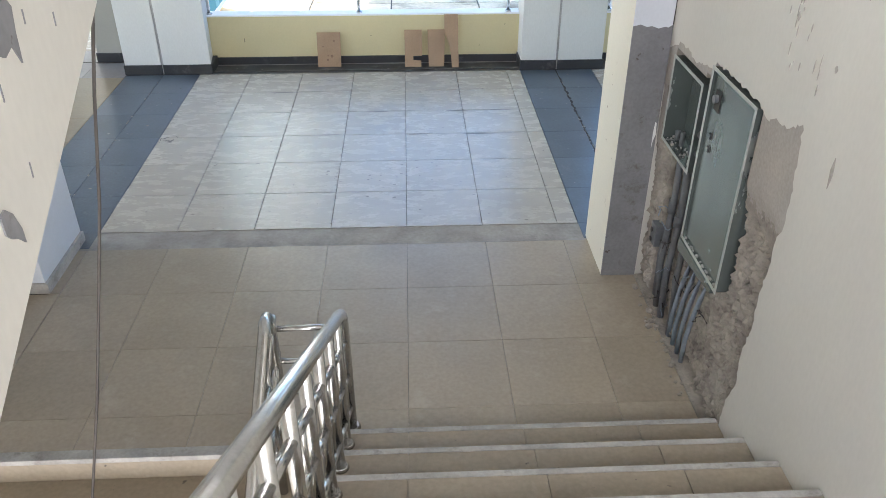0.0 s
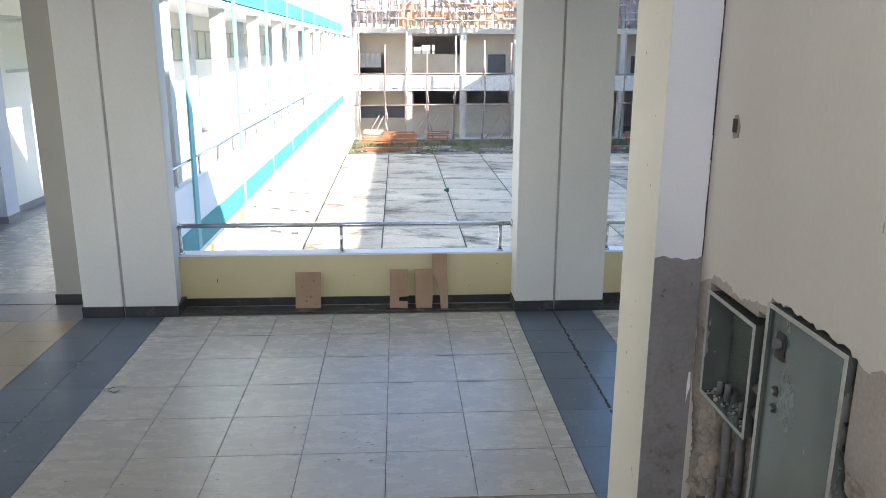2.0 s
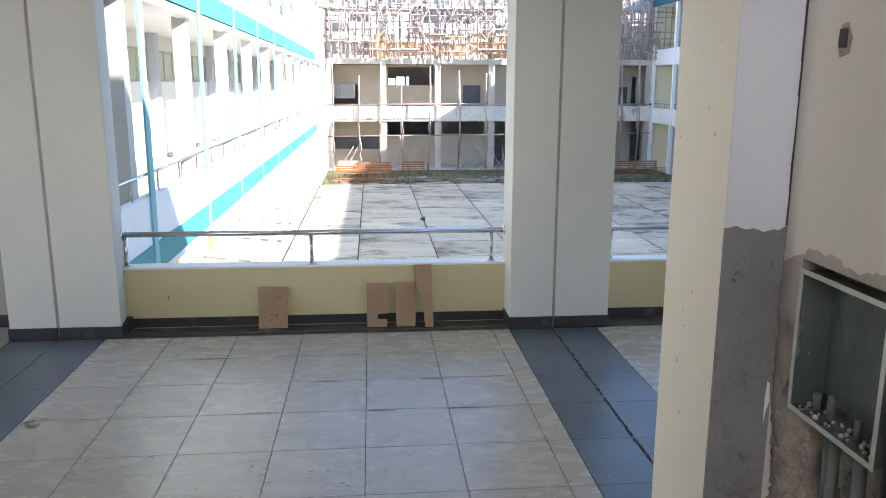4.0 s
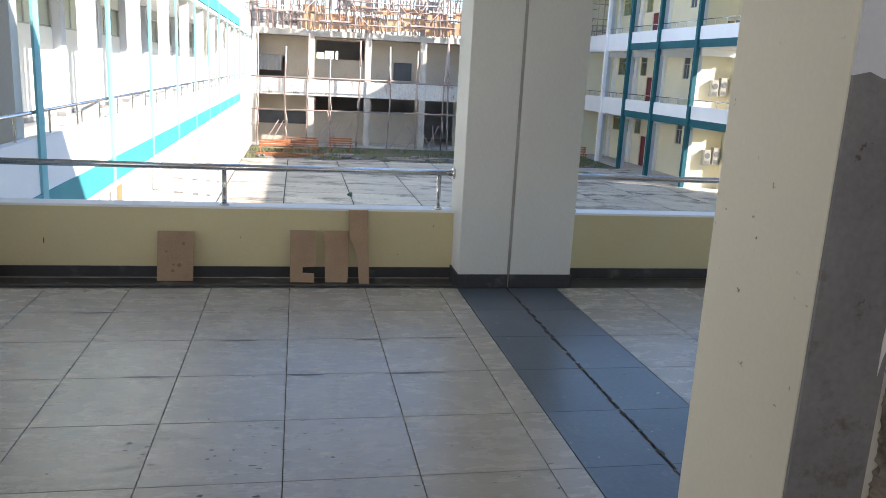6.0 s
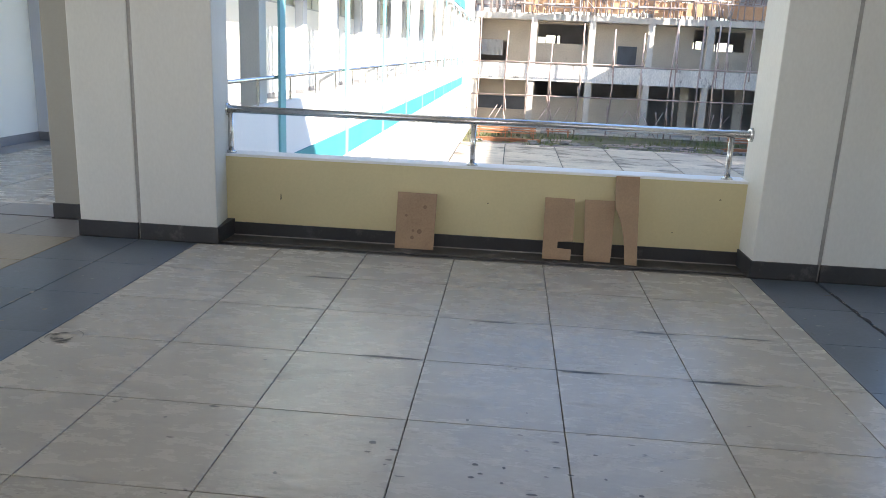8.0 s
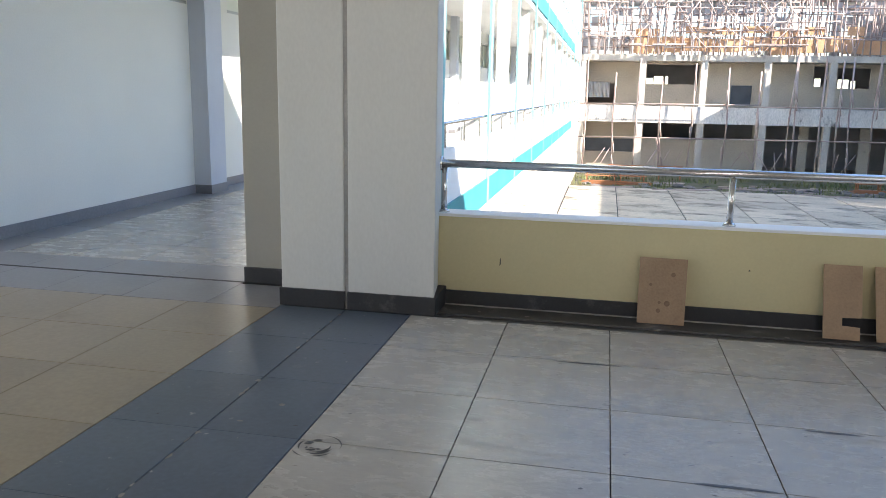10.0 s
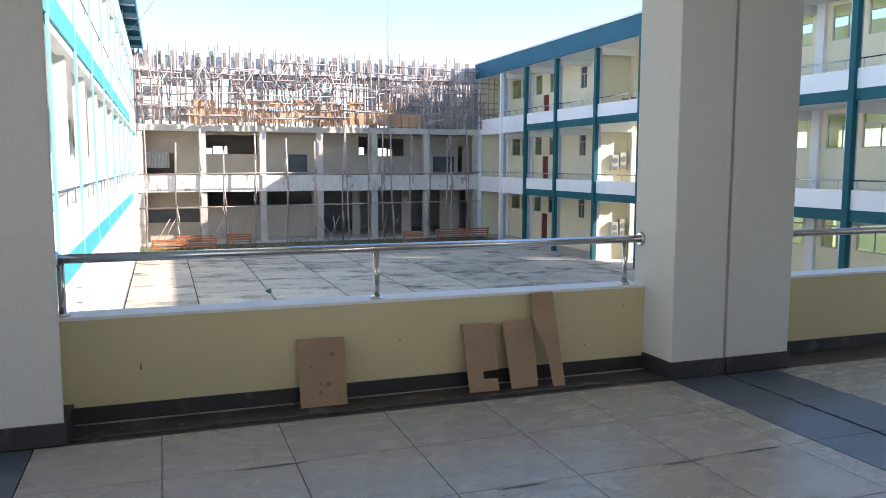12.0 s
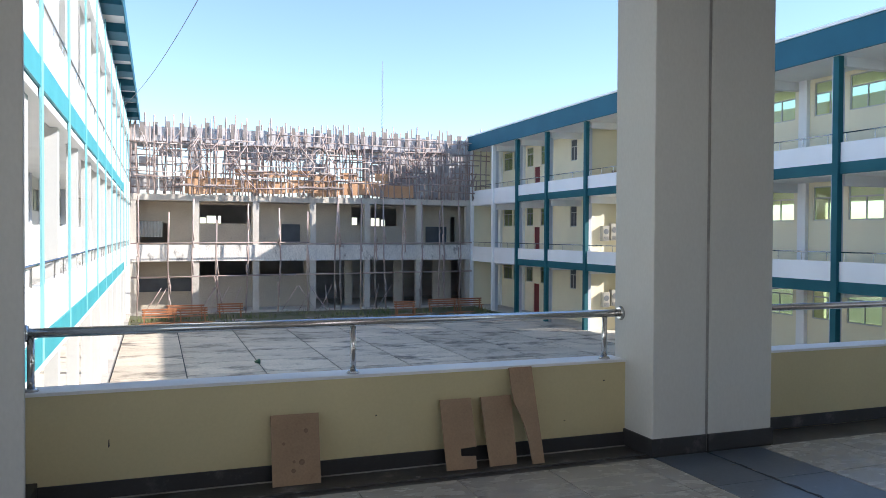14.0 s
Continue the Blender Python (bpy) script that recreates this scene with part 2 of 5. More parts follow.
SMOOTHCEM = mat("smoothed tan render", (0.43, 0.395, 0.355), (0.36, 0.33, 0.30), 0.85, scale=3.0, bump=0.1, stain=(0.30, 0.275, 0.25), stain_at=0.6, stain_scale=6.0)
BLOCK = mat("unpainted render wall", (0.54, 0.475, 0.38), (0.46, 0.405, 0.325), 0.9, scale=0.6, grain=12, bump=0.15, stain=(0.22, 0.20, 0.17), stain_at=0.62, stain_scale=1.2, fleck=0.5)
PAVING = mat("weathered courtyard concrete", (0.68, 0.58, 0.445), (0.54, 0.455, 0.345), 0.85, scale=0.5, grain=13, bump=0.2, fleck=0.5, stain=(0.15, 0.125, 0.095), stain_at=0.50, stain_scale=0.6, stretch=(0.7, 1.15, 1), vary=0.10, edge=(0.13, 0.115, 0.09), edge_at=(1.38, 1.54))
JOINT = mat("dark paving joint", (0.07, 0.068, 0.06), (0.05, 0.05, 0.045), 0.95, scale=2.0, bump=0.2)
EARTH = mat("bare earth with weeds", (0.17, 0.15, 0.10), (0.10, 0.115, 0.05), 0.95, scale=0.7, grain=10, bump=0.5)
GRASS = mat("grass blades", (0.10, 0.14, 0.04), (0.22, 0.20, 0.09), 0.7, scale=0.8, bump=0.0)
POLE = mat("weathered scaffold pole", (0.36, 0.27, 0.235), (0.53, 0.44, 0.395), 0.85, scale=0.8, grain=20, bump=0.15)
PLY = mat("pinkish formwork plywood", (0.72, 0.43, 0.25), (0.60, 0.34, 0.19), 0.8, scale=0.7, grain=14, bump=0.1, stain=(0.60, 0.50, 0.38), stain_at=0.58, stain_scale=0.9)
PALEPLY = mat("greyed formwork board", (0.64, 0.60, 0.585), (0.46, 0.43, 0.42), 0.85, scale=0.9, grain=14, bump=0.1)
DARKPANEL = mat("dark grey panel paint", (0.105, 0.115, 0.125), (0.08, 0.088, 0.096), 0.6, scale=1.5, bump=0.03)
DARKBOARD = mat("weathered upright board", (0.33, 0.285, 0.255), (0.22, 0.19, 0.17), 0.9, scale=1.5, grain=20, bump=0.2)
ORANGE = mat("orange painted timber", (0.46, 0.18, 0.075), (0.33, 0.15, 0.08), 0.7, scale=1.5, bump=0.05)
DOORYELLOW = mat("yellow door paint", (0.62, 0.42, 0.12), None, 0.5, scale=1.5, bump=0.02)
DOORRED = mat("dark red door paint", (0.20, 0.03, 0.028), None, 0.45, scale=1.5, bump=0.02)
DARKIN = mat("dim bare room surface", (0.48, 0.47, 0.46), (0.38, 0.37, 0.36), 0.9, scale=0.8, bump=0.1)
SHEET = mat("corrugated galvanised sheet", (0.90, 0.90, 0.88), (0.80, 0.79, 0.77), 0.5, metal=0.0, scale=1.5, bump=0.03)
FRAME = mat("pale window frame", (0.55, 0.56, 0.52), None, 0.5, scale=3.0, bump=0.02)
ACWHITE = mat("beige appliance casing", (0.40, 0.38, 0.32), None, 0.5, scale=4.0, bump=0.0)
RUBBLE = mat("debris", (0.24, 0.22, 0.20), (0.16, 0.145, 0.13), 0.9, scale=2.0, grain=12, bump=0.3, vary=0.25)
DISTANT = mat("far tower steel", (0.25, 0.27, 0.30), None, 0.7, scale=1.0, bump=0.0)
GREENBIT = mat("green plastic scrap", (0.03, 0.10, 0.05), None, 0.5, scale=3.0, bump=0.0)


def glass(name, tint, rough=0.05):
    m = bpy.data.materials.new(name)
    m.use_nodes = True
    b = m.node_tree.nodes["Principled BSDF"]
    b.inputs["Base Color"].default_value = (*tint, 1)
    b.inputs["Roughness"].default_value = rough
    b.inputs["Transmission Weight"].default_value = 1.0
    b.inputs["IOR"].default_value = 1.45
    return m


# Pale, partly opaque panes stand in for brightly lit rooms behind them.
PALEGLASS = glass("pale window glass, brightened", (0.80, 0.82, 0.70), 0.5)
PALEGLASS.node_tree.nodes["Principled BSDF"].inputs["Transmission Weight"].default_value = 0.35
GREENGLASS = glass("green tinted window glass", (0.64, 0.83, 0.54))


# ---- mesh helpers ----
def box(bm, x0, x1, y0, y1, z0, z1, bevel=0.0, segments=2):
    vs = [bm.verts.new((x, y, z)) for x in (x0, x1) for y in (y0, y1) for z in (z0, z1)]
    fs = [bm.faces.new([vs[i] for i in f]) for f in ((0, 1, 3, 2), (4, 6, 7, 5), (0, 4, 5, 1), (2, 3, 7, 6), (0, 2, 6, 4), (1, 5, 7, 3))]
    if bevel:
        es = list({e for f in fs for e in f.edges})
        bmesh.ops.bevel(bm, geom=es, offset=bevel, segments=segments, affect="EDGES", profile=0.6)
    return bm


def rect(x0, x1, y0, y1, z0, z1, bevel=0.0):
    return box(bmesh.new(), x0, x1, y0, y1, z0, z1, bevel)


def tube(bm, a, b, r, n=12, r2=None, caps=True):
    a, b = Vector(a), Vector(b)
    q = (b - a).to_track_quat("Z", "Y")
    r2 = r if r2 is None else r2
    rings = []
    for p, rad in ((a, r), (b, r2)):
        rings.append([bm.verts.new(p + q @ Vector((rad * math.cos(6.2832 * k / n), rad * math.sin(6.2832 * k / n), 0))) for k in range(n)])
    for k in range(n):
        f = bm.faces.new((rings[0][k], rings[0][(k + 1) % n], rings[1][(k + 1) % n], rings[1][k]))
        f.smooth = True
    if caps:
        bm.faces.new(rings[0][::-1])
        bm.faces.new(rings[1])
    return bm


def sweep(bm, pts, r, n=10):
    """A round bar along a bent line."""
    pts = [Vector(p) for p in pts]
    rings = []
    for i, p in enumerate(pts):
        d = (pts[min(i + 1, len(pts) - 1)] - pts[max(i - 1, 0)]).normalized()
        q = d.to_track_quat("Z", "Y")
        rings.append([bm.verts.new(p + q @ Vector((r * math.cos(6.2832 * k / n), r * math.sin(6.2832 * k / n), 0))) for k in range(n)])
    for ra, rb in zip(rings, rings[1:]):
        s = min(range(n), key=lambda k: (rb[k].co - ra[0].co).length)
        for k in range(n):
            f = bm.faces.new((ra[k], ra[(k + 1) % n], rb[(k + 1 + s) % n], rb[(k + s) % n]))
            f.smooth = True
    bm.faces.new(rings[0][::-1])
    bm.faces.new(rings[-1])
    return bm


def pierced(bm, axis, p0, p1, u0, u1, v0, v1, holes):
    """A wall between p0 and p1 along axis, with rectangular holes (u0, u1, v0, v1). u is the other level axis, v is z."""
    us = sorted({u0, u1, *[min(max(h[k], u0), u1) for h in holes for k in (0, 1)]})
    vs = sorted({v0, v1, *[min(max(h[k], v0), v1) for h in holes for k in (2, 3)]})
    full = {(i, j) for i in range(len(us) - 1) for j in range(len(vs) - 1)
            if not any(h[0] < (us[i] + us[i + 1]) / 2 < h[1] and h[2] < (vs[j] + vs[j + 1]) / 2 < h[3] for h in holes)}
    made = {}

    def at(i, j, p):
        if (i, j, p) not in made:
            made[i, j, p] = bm.verts.new((p, us[i], vs[j]) if axis == "x" else (us[i], p, vs[j]))
        return made[i, j, p]
    for i, j in full:
        ring = [(i, j), (i + 1, j), (i + 1, j + 1), (i, j + 1)]
        bm.faces.new([at(*c, p0) for c in ring])
        bm.faces.new([at(*c, p1) for c in ring[::-1]])
        for k, (di, dj) in enumerate(((0, -1), (1, 0), (0, 1), (-1, 0))):
            if (i + di, j + dj) not in full:
                a, b = ring[k], ring[(k + 1) % 4]
                bm.faces.new((at(*a, p0), at(*a, p1), at(*b, p1), at(*b, p0)))
    return bm


def extrude_poly(bm, pts, axis, p0, p1):
    """A flat polygon of (u, v) pairs made a prism along axis."""
    def at(u, v, p):
        return (p, u, v) if axis == "x" else (u, p, v) if axis == "y" else (u, v, p)
    a = [bm.verts.new(at(u, v, p0)) for u, v in pts]
    b = [bm.verts.new(at(u, v, p1)) for u, v in pts]
    bm.faces.new(a)
    bm.faces.new(b[::-1])
    for k in range(len(pts)):
        bm.faces.new((a[k], b[k], b[(k + 1) % len(pts)], a[(k + 1) % len(pts)]))
    return bm


def solid(name, bm, material):
    bmesh.ops.recalc_face_normals(bm, faces=bm.faces)
    me = bpy.data.meshes.new(name)
    bm.to_mesh(me)
    bm.free()
    me.materials.append(material)
    return new(name, me)


def part(name, bm, material, parent, label=""):
    ob = solid(name, bm, material)
    ob.parent = parent
    ob.matrix_parent_inverse = Matrix.Translation(parent.location).inverted()
    return tagged(ob, label)


def structure(name, bm, material, label, category):
    return tagged(solid(name, bm, material), label, category, kind="structure")


def thing(name, label, category, group="", at=(0, 0, 0)):
    ob = new(name)
    ob.location = at
    ob.empty_display_size = 0.1
    return tagged(ob, label, category, group)


def piece(name, mesh, parent, at):
    ob = new(name, mesh)
    ob.location = at
    ob.parent = parent
    return ob


def mesh_of(name, bm, material):
    bmesh.ops.recalc_face_normals(bm, faces=bm.faces)
    me = bpy.data.meshes.new(name)
    bm.to_mesh(me)
    bm.free()
    me.materials.append(material)
    return me


# ---- the hall: slabs, walls, ceiling ----
CEIL = 3.75          # underside of the ceiling
BEAM = 3.37          # underside of the beams
FLOOR3 = 4.3
ROOF = 9.6

bm = bmesh.new()
box(bm, -12, 24, -3.24, 1.2, -0.4, -0.012)
box(bm, -2.7, -0.46, -5.32, -3.24, -0.4, -0.012)
box(bm, -0.46, 1.75, -5.39, -3.24, -0.4, -0.012)
box(bm, -6.6, -3.52, 1.2, 54.8, -0.4, -0.012)
floor = structure("floor", bm, GROUT, "pale, tan and slate blue tiles with dirty joints", "floor")

bm = bmesh.new()
box(bm, -12, 24, -3.24, 1.25, CEIL, FLOOR3)
for bx in (-3.30, 1.32, 5.93):                    # cross beams over the split pillars
    box(bm, bx, bx + 1.06, -3.2, 1.16, BEAM, CEIL)
box(bm, -12, 24, -3.5, -3.2, BEAM, CEIL)
box(bm, -2.7, 1.63, -5.2, -3.24, CEIL, FLOOR3)
ceiling = structure("ceiling", bm, WHITE, "white painted concrete ceiling with deep beams", "ceiling")
# unseen upper storey and roof, height set by the shadow on the left wing
bm = bmesh.new()
box(bm, -12, 21.9, -11, 1.2, 7.61, 7.75)
structure("roof_slab", bm, WHITE, "flat roof over the hall", "roof")
bm = bmesh.new()
pierced(bm, "y", 0.94, 1.14, -12, 24, FLOOR3, 7.6, [(-11 + 4.6 * k, -7.6 + 4.6 * k, 5.0, 7.2) for k in range(7)])
structure("wall_upper", bm, WHITE, "white upper storey wall with openings", "wall")

# walls that close the hall, with openings added for the fill lamps
bm = bmesh.new()
pierced(bm, "y", -3.45, -3.24, 1.96, 24, 0, BEAM, [(2.5, 8.5, 0.9, 3.1), (9.5, 16, 0.9, 3.1)])
structure("wall_back_right", bm, CREAM, "plain cream corridor wall", "wall")
bm = bmesh.new()
pierced(bm, "y", -3.45, -3.24, -12, -2.91, 0, BEAM, [(-11.5, -3.6, 0.9, 3.1)])
structure("wall_back_left", bm, CREAM, "plain cream corridor wall", "wall")
structure("wall_end_left", pierced(bmesh.new(), "x", -12.2, -12, -3.45, 1.2, -0.4, FLOOR3, [(-2.9, 0.7, 0.5, 3.3)]), CREAM, "plain cream end wall", "wall")
structure("wall_end_right", rect(24, 24.2, -3.45, 1.2, -0.4, FLOOR3), CREAM, "plain cream end wall", "wall")
structure("wall_front_left", rect(-12, -6.62, 1.1, 1.3, 0, CEIL), CREAM, "cream wall beyond the left corridor", "wall")

# stairwell walls
RECESS = [(-3.735, 0.0), (-3.735, 1.66), (-3.86, 1.71), (-3.94, 1.745), (-4.08, 1.745), (-4.2, 1.72), (-4.34, 1.75), (-4.47, 1.77), (-4.495, 1.82), (-4.8, 1.82), (-5.06, 1.82),
          (-5.15, 1.785), (-5.22, 1.81), (-5.37, 1.83), (-5.47, 1.89), (-5.5, 1.75), (-5.52, 1.6), (-5.53, 1.45), (-5.495, 1.35), (-5.5, 1.2), (-5.475, 1.05), (-5.49, 0.9), (-5.46, 0.7), (-5.48, 0.5), (-5.42, 0.35), (-5.42, 0.2), (-5.40, 0.0)]
rough_edge = []
for (ya, za), (yb, zb) in zip(RECESS[1:], RECESS[2:]):   # the plaster breaks in small crumbs
    n = max(1, int(math.hypot(yb - ya, zb - za) / 0.022))
    for k in range(n):
        j = 0.0 if k == 0 else 0.011
        rough_edge.append((ya + (yb - ya) * k / n + random.uniform(-j, j), za + (zb - za) * k / n + random.uniform(-j, j)))
RECESS = [RECESS[0]] + rough_edge + [RECESS[-1]]
bm = bmesh.new()
extrude_poly(bm, [(-10.6, -4.2), (-5.40, -4.2), *RECESS[::-1], (-3.735, -4.2), (-3.2, -4.2), (-3.2, 7.6), (-10.6, 7.6)], "x", 1.63, 1.75)
wall_right = structure("wall_stair_right", bm, STAIRWALL, "cream stairwell wall, plaster broken open at its foot", "wall")
part("wall_core", rect(1.752, 1.95, -10.6, -3.2, -4.2, 7.6), CEMENT, wall_right, "bare cement behind the plaster")
bm = bmesh.new()
box(bm, -2.9, -2.7, -10.6, -3.1, -4.2, 7.6)
structure("wall_stair_left", bm, STAIRWALL, "cream stairwell side wall", "wall")
# both openings are added, one for each stairwell fill lamp
structure("wall_stair_back", pierced(bmesh.new(), "y", -10.8, -10.6, -2.9, 1.95, -4.2, 7.6, [(-2.4, 1.5, 2.9, 5.0), (-2.4, 1.4, -1.8, 0.6)]), STAIRWALL, "cream wall behind the half landing", "wall")

# unseen wall added behind to block the sun from the rear openings
structure("wall_rear_wing", rect(-16, 28, -15.2, -15, -4.3, ROOF), WHITE, "unseen white wall added to keep sun out of the rear openings", "wall")

# pilasters at the mouth of the stairwell
bm = bmesh.new()
box(bm, 1.386, 1.63, -3.74, -3.195, 0, CEIL, 0.006)
pil_r = structure("pilaster_right", bm, PILASTER, "cream pilaster, its stair side bare cement below", "pilaster")
bm = bmesh.new()
edge = [(1.387, 1.79), (1.43, 1.80), (1.47, 1.785), (1.50, 1.79), (1.54, 1.775), (1.58, 1.785), (1.60, 1.78), (1.628, 1.80)]
extrude_poly(bm, [(1.387, 0.0), *edge, (1.628, 0.0)], "y", -3.752, -3.741)
part("cement_patch", bm, CEMENT, pil_r, "grey cement patch with a ragged top")
bm = bmesh.new()
extrude_poly(bm, [*edge, (1.628, CEIL), (1.387, CEIL)], "y", -3.749, -3.741)
part("primer_coat", bm, BLUEWHITE, pil_r, "bluish white primer")
bm = bmesh.new()
box(bm, -2.7, -2.49, -3.80, -3.1, 0, CEIL, 0.006)
pil_l = structure("pilaster_left", bm, BLUEWHITE, "bluish white pilaster beside the stairs", "pilaster")
bm = bmesh.new()
box(bm, -2.7, -2.47, -3.815, -3.1, 0, 0.08)
part("skirting", bm, NOSING, pil_l)

# ---- pillars in the parapet line ----
def pillar(name, x0, x1, xj, y0=0.62, y1=1.075, label="pale grey pillar split by an expansion joint", taper=0.0):
    bm = box(bmesh.new(), x0, xj - 0.012, y0, y1, 0, BEAM, 0.008)
    half = box(bmesh.new(), xj + 0.012, x1, y0, y1, 0, BEAM, 0.008)
    for v in half.verts:                          # the flank draws in towards the outside
        if v.co.x > (xj + x1) / 2:
            v.co.x -= taper * (v.co.y - y0) / (y1 - y0)
    spare = bpy.data.meshes.new("half")
    half.to_mesh(spare)
    bm.from_mesh(spare)
    half.free()
    bpy.data.meshes.remove(spare)
    ob = structure(name, bm, PILLAR, label, "pillar")
    part("joint_filler", rect(xj - 0.012, xj + 0.012, y0 + 0.006, y1 - 0.02, 0, BEAM), FILLER, ob, "grey joint filler")
    for a, b in ((x0 - 0.012, xj - 0.008), (xj + 0.008, x1 + 0.012)):
        part("skirting", rect(a, b, y0 - 0.012, y1 + 0.002, 0, 0.115, 0.004), SKIRT, ob)
    return ob

pillar("pillar_1", -3.25, -2.26, -2.82, taper=0.062)
pillar("pillar_2", 1.37, 2.34, 1.80)
pillar("pillar_3", 5.98, 6.95, 6.45)
ob = structure("pillar_4", rect(-3.72, -3.25, 1.09, 1.55, 0, CEIL, 0.008), SHADEPILLAR, "corridor pillar with shade in its colour, beside the expansion joint", "pillar")
part("skirting", rect(-3.732, -3.252, 1.078, 1.56, 0, 0.115, 0.004), SKIRT, ob)

# ---- parapets ----
def parapet(name, x0, x1):
    ob = structure(name, rect(x0, x1, 0.94, 1.09, -0.4, 0.572), YELLOW, "low pale yellow parapet with a white coping", "parapet")
    part("coping", rect(x0, x1, 0.932, 1.13, 0.572, 0.592, 0.004), WHITE, ob, "white painted coping")
    part("skirting", rect(x0, x1, 0.925, 0.939, 0, 0.092, 0.003), SKIRT, ob)
    part("outer_band", rect(x0, x1, 1.092, 1.12, -0.62, -0.17), TEAL, ob)
    return ob

parapet("parapet_1", -2.35, 1.375)
parapet("parapet_2", 2.34, 5.98)
parapet("parapet_3", 6.95, 24.0)

# ---- stainless steel guard rails on the parapets ----
def guard_rail(x0, x1, posts, label, flange=True):
    r = thing("guard_rail", label, "railing", "parapet rails", (x0, 1.0, 0.592))
    part("top_rail", tube(bmesh.new(), (x0, 1.0, 0.903), (x1, 1.0, 0.903), 0.026, 20), STEEL, r)
    for x in posts:
        p = part("post", tube(bmesh.new(), (x, 1.0, 0.592), (x, 1.0, 0.883), 0.019, 16), STEEL, r)
        part("base_ring", tube(bmesh.new(), (x, 1.0, 0.592), (x, 1.0, 0.609), 0.04, 18, 0.03), STEEL, p)
    if flange:
        for x, s in ((x1, -1), (x0, 1)):
            part("wall_flange", tube(bmesh.new(), (x, 1.0, 0.903), (x + s * 0.02, 1.0, 0.903), 0.05, 20, 0.04), STEEL, r)
    return r

guard_rail(-2.315, 1.37, (-2.285, -0.53, 1.24), "polished steel tube rail on the parapet between two pillars")
guard_rail(2.34, 5.98, (2.45, 4.1, 4.3, 5.8), "polished steel tube rail on the parapet past the split pillar")

# ---- ground ----
bm = bmesh.new()
v = [bm.verts.new(p) for p in ((-900, -300, -4.35), (900, -300, -4.35), (900, 1500, -4.35), (-900, 1500, -4.35))]
bm.faces.new(v)
structure("ground", bm, EARTH, "bare earth with weeds around the school", "ground")
court = structure("courtyard_base", rect(-3.35, 22.4, 1.4, 45.0, -4.34, -4.222), JOINT, "dark joints under the courtyard slabs", "courtyard")

# ---- left wing ----
LX = -3.35
L_COLS = [5.85 + 4.15 * k for k in range(12)]
left = tagged(new("school_wing"), "white sunlit three storey school wing with turquoise trim", "building")
for z in (-4.3, 0.0, 4.3):
    if z > -4:
        part("parapet_band", rect(LX - 0.15, LX, 1.56, 54.8, z - 0.15, z + 0.6), WHITE, left)
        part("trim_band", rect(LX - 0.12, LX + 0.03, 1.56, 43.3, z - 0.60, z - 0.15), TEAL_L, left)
        part("end_band", rect(LX - 0.12, LX, 43.3, 54.8, z - 0.60, z - 0.15), WHITE, left)
        r = part("hand_rail", tube(bmesh.new(), (LX - 0.07, 1.56, z + 0.93), (LX - 0.07, 54.8, z + 0.93), 0.025, 8), STEEL, left)
        for k in range(36):
            y = 2.2 + 1.45 * k
            part("rail_post", tube(bmesh.new(), (LX - 0.07, y, z + 0.6), (LX - 0.07, y, z + 0.92), 0.016, 6, caps=False), STEEL, r)
    part("ceiling_beam", rect(LX - 0.3, LX - 0.02, 1.56, 54.8, z + 3.55, z + (3.68 if z < 4 else 4.6)), WHITE, left)
    wall = bmesh.new()
    holes = [(c + 0.5, c + 3.8, z + 2.35, z + 3.3) for c in ([1.6] if z == 0 else []) + L_COLS[:-1]]
    pierced(wall, "x", -6.65, -6.45, 1.3 if z == 0 else -3, 54.85, z, z + 4.3, holes)
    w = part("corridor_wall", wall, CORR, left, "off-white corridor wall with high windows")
    for h in holes:
        wf = bmesh.new()
        pierced(wf, "x", -6.60, -6.52, h[0], h[1], h[2], h[3], [(h[0] + 0.05 + 1.1 * k, h[0] + 1.1 * (k + 1), h[2] + 0.05, h[3] - 0.05) for k in range(3)])
        win = part("window_frame", wf, FRAME, w)
        pane = part("pane", rect(-6.565, -6.555, h[0] + 0.04, h[1] - 0.04, h[2] + 0.04, h[3] - 0.04), PALEGLASS, win)
        pane.visible_shadow = False
    if z > -4:
        part("skirting", rect(-6.449, -6.434, 1.3, 54.85, z, z + 0.115), GREY_TILE, left)
for y in L_COLS:
    c = part("column", rect(LX - 0.42, LX - 0.16, y - 0.38, y - 0.1, -4.3, 9.0), PILLAR, left)
    part("pilaster", rect(LX + 0.001, LX + 0.036, y - 0.12, y + 0.12, -0.6, 9.0), TEAL_GLARE, c, "turquoise pilaster paled for sun glare")
for y in [5.3 + 4.15 * k for k in range(11)]:
    p = part("wall_pier", rect(-6.45, -6.22, y, y + 0.42, 0, CEIL), BLUEWHITE, left)
    part("skirting", rect(-6.45, -6.207, y - 0.013, y + 0.433, 0, 0.115), GREY_TILE, p)
part("third_floor_slab", rect(-6.6, LX - 0.17, 1.4, 54.85, CEIL, 4.288), WHITE, left)
part("ground_floor_slab", rect(-6.6, LX, 1.4, 54.85, -4.6, -4.25), CONCRETE, left)
part("back_wall", pierced(bmesh.new(), "x", -12.4, -12.2, 1.3, 54.85, -4.3, ROOF, [(2 + 4.05 * k, 5.0 + 4.05 * k, z + 1.0, z + 3.2) for k in range(13) for z in (-4.3, 0.0, 4.3)]), CREAM, left)
part("room_floor", rect(-12.2, -6.66, 1.3, 54.85, -0.4, -0.01), GREY_TILE, left)
eave = part("roof", rect(-12.4, -2.72, 1.4, 55.6, 9.42, 9.62), WHITE, left, "roof with a wide white soffit")
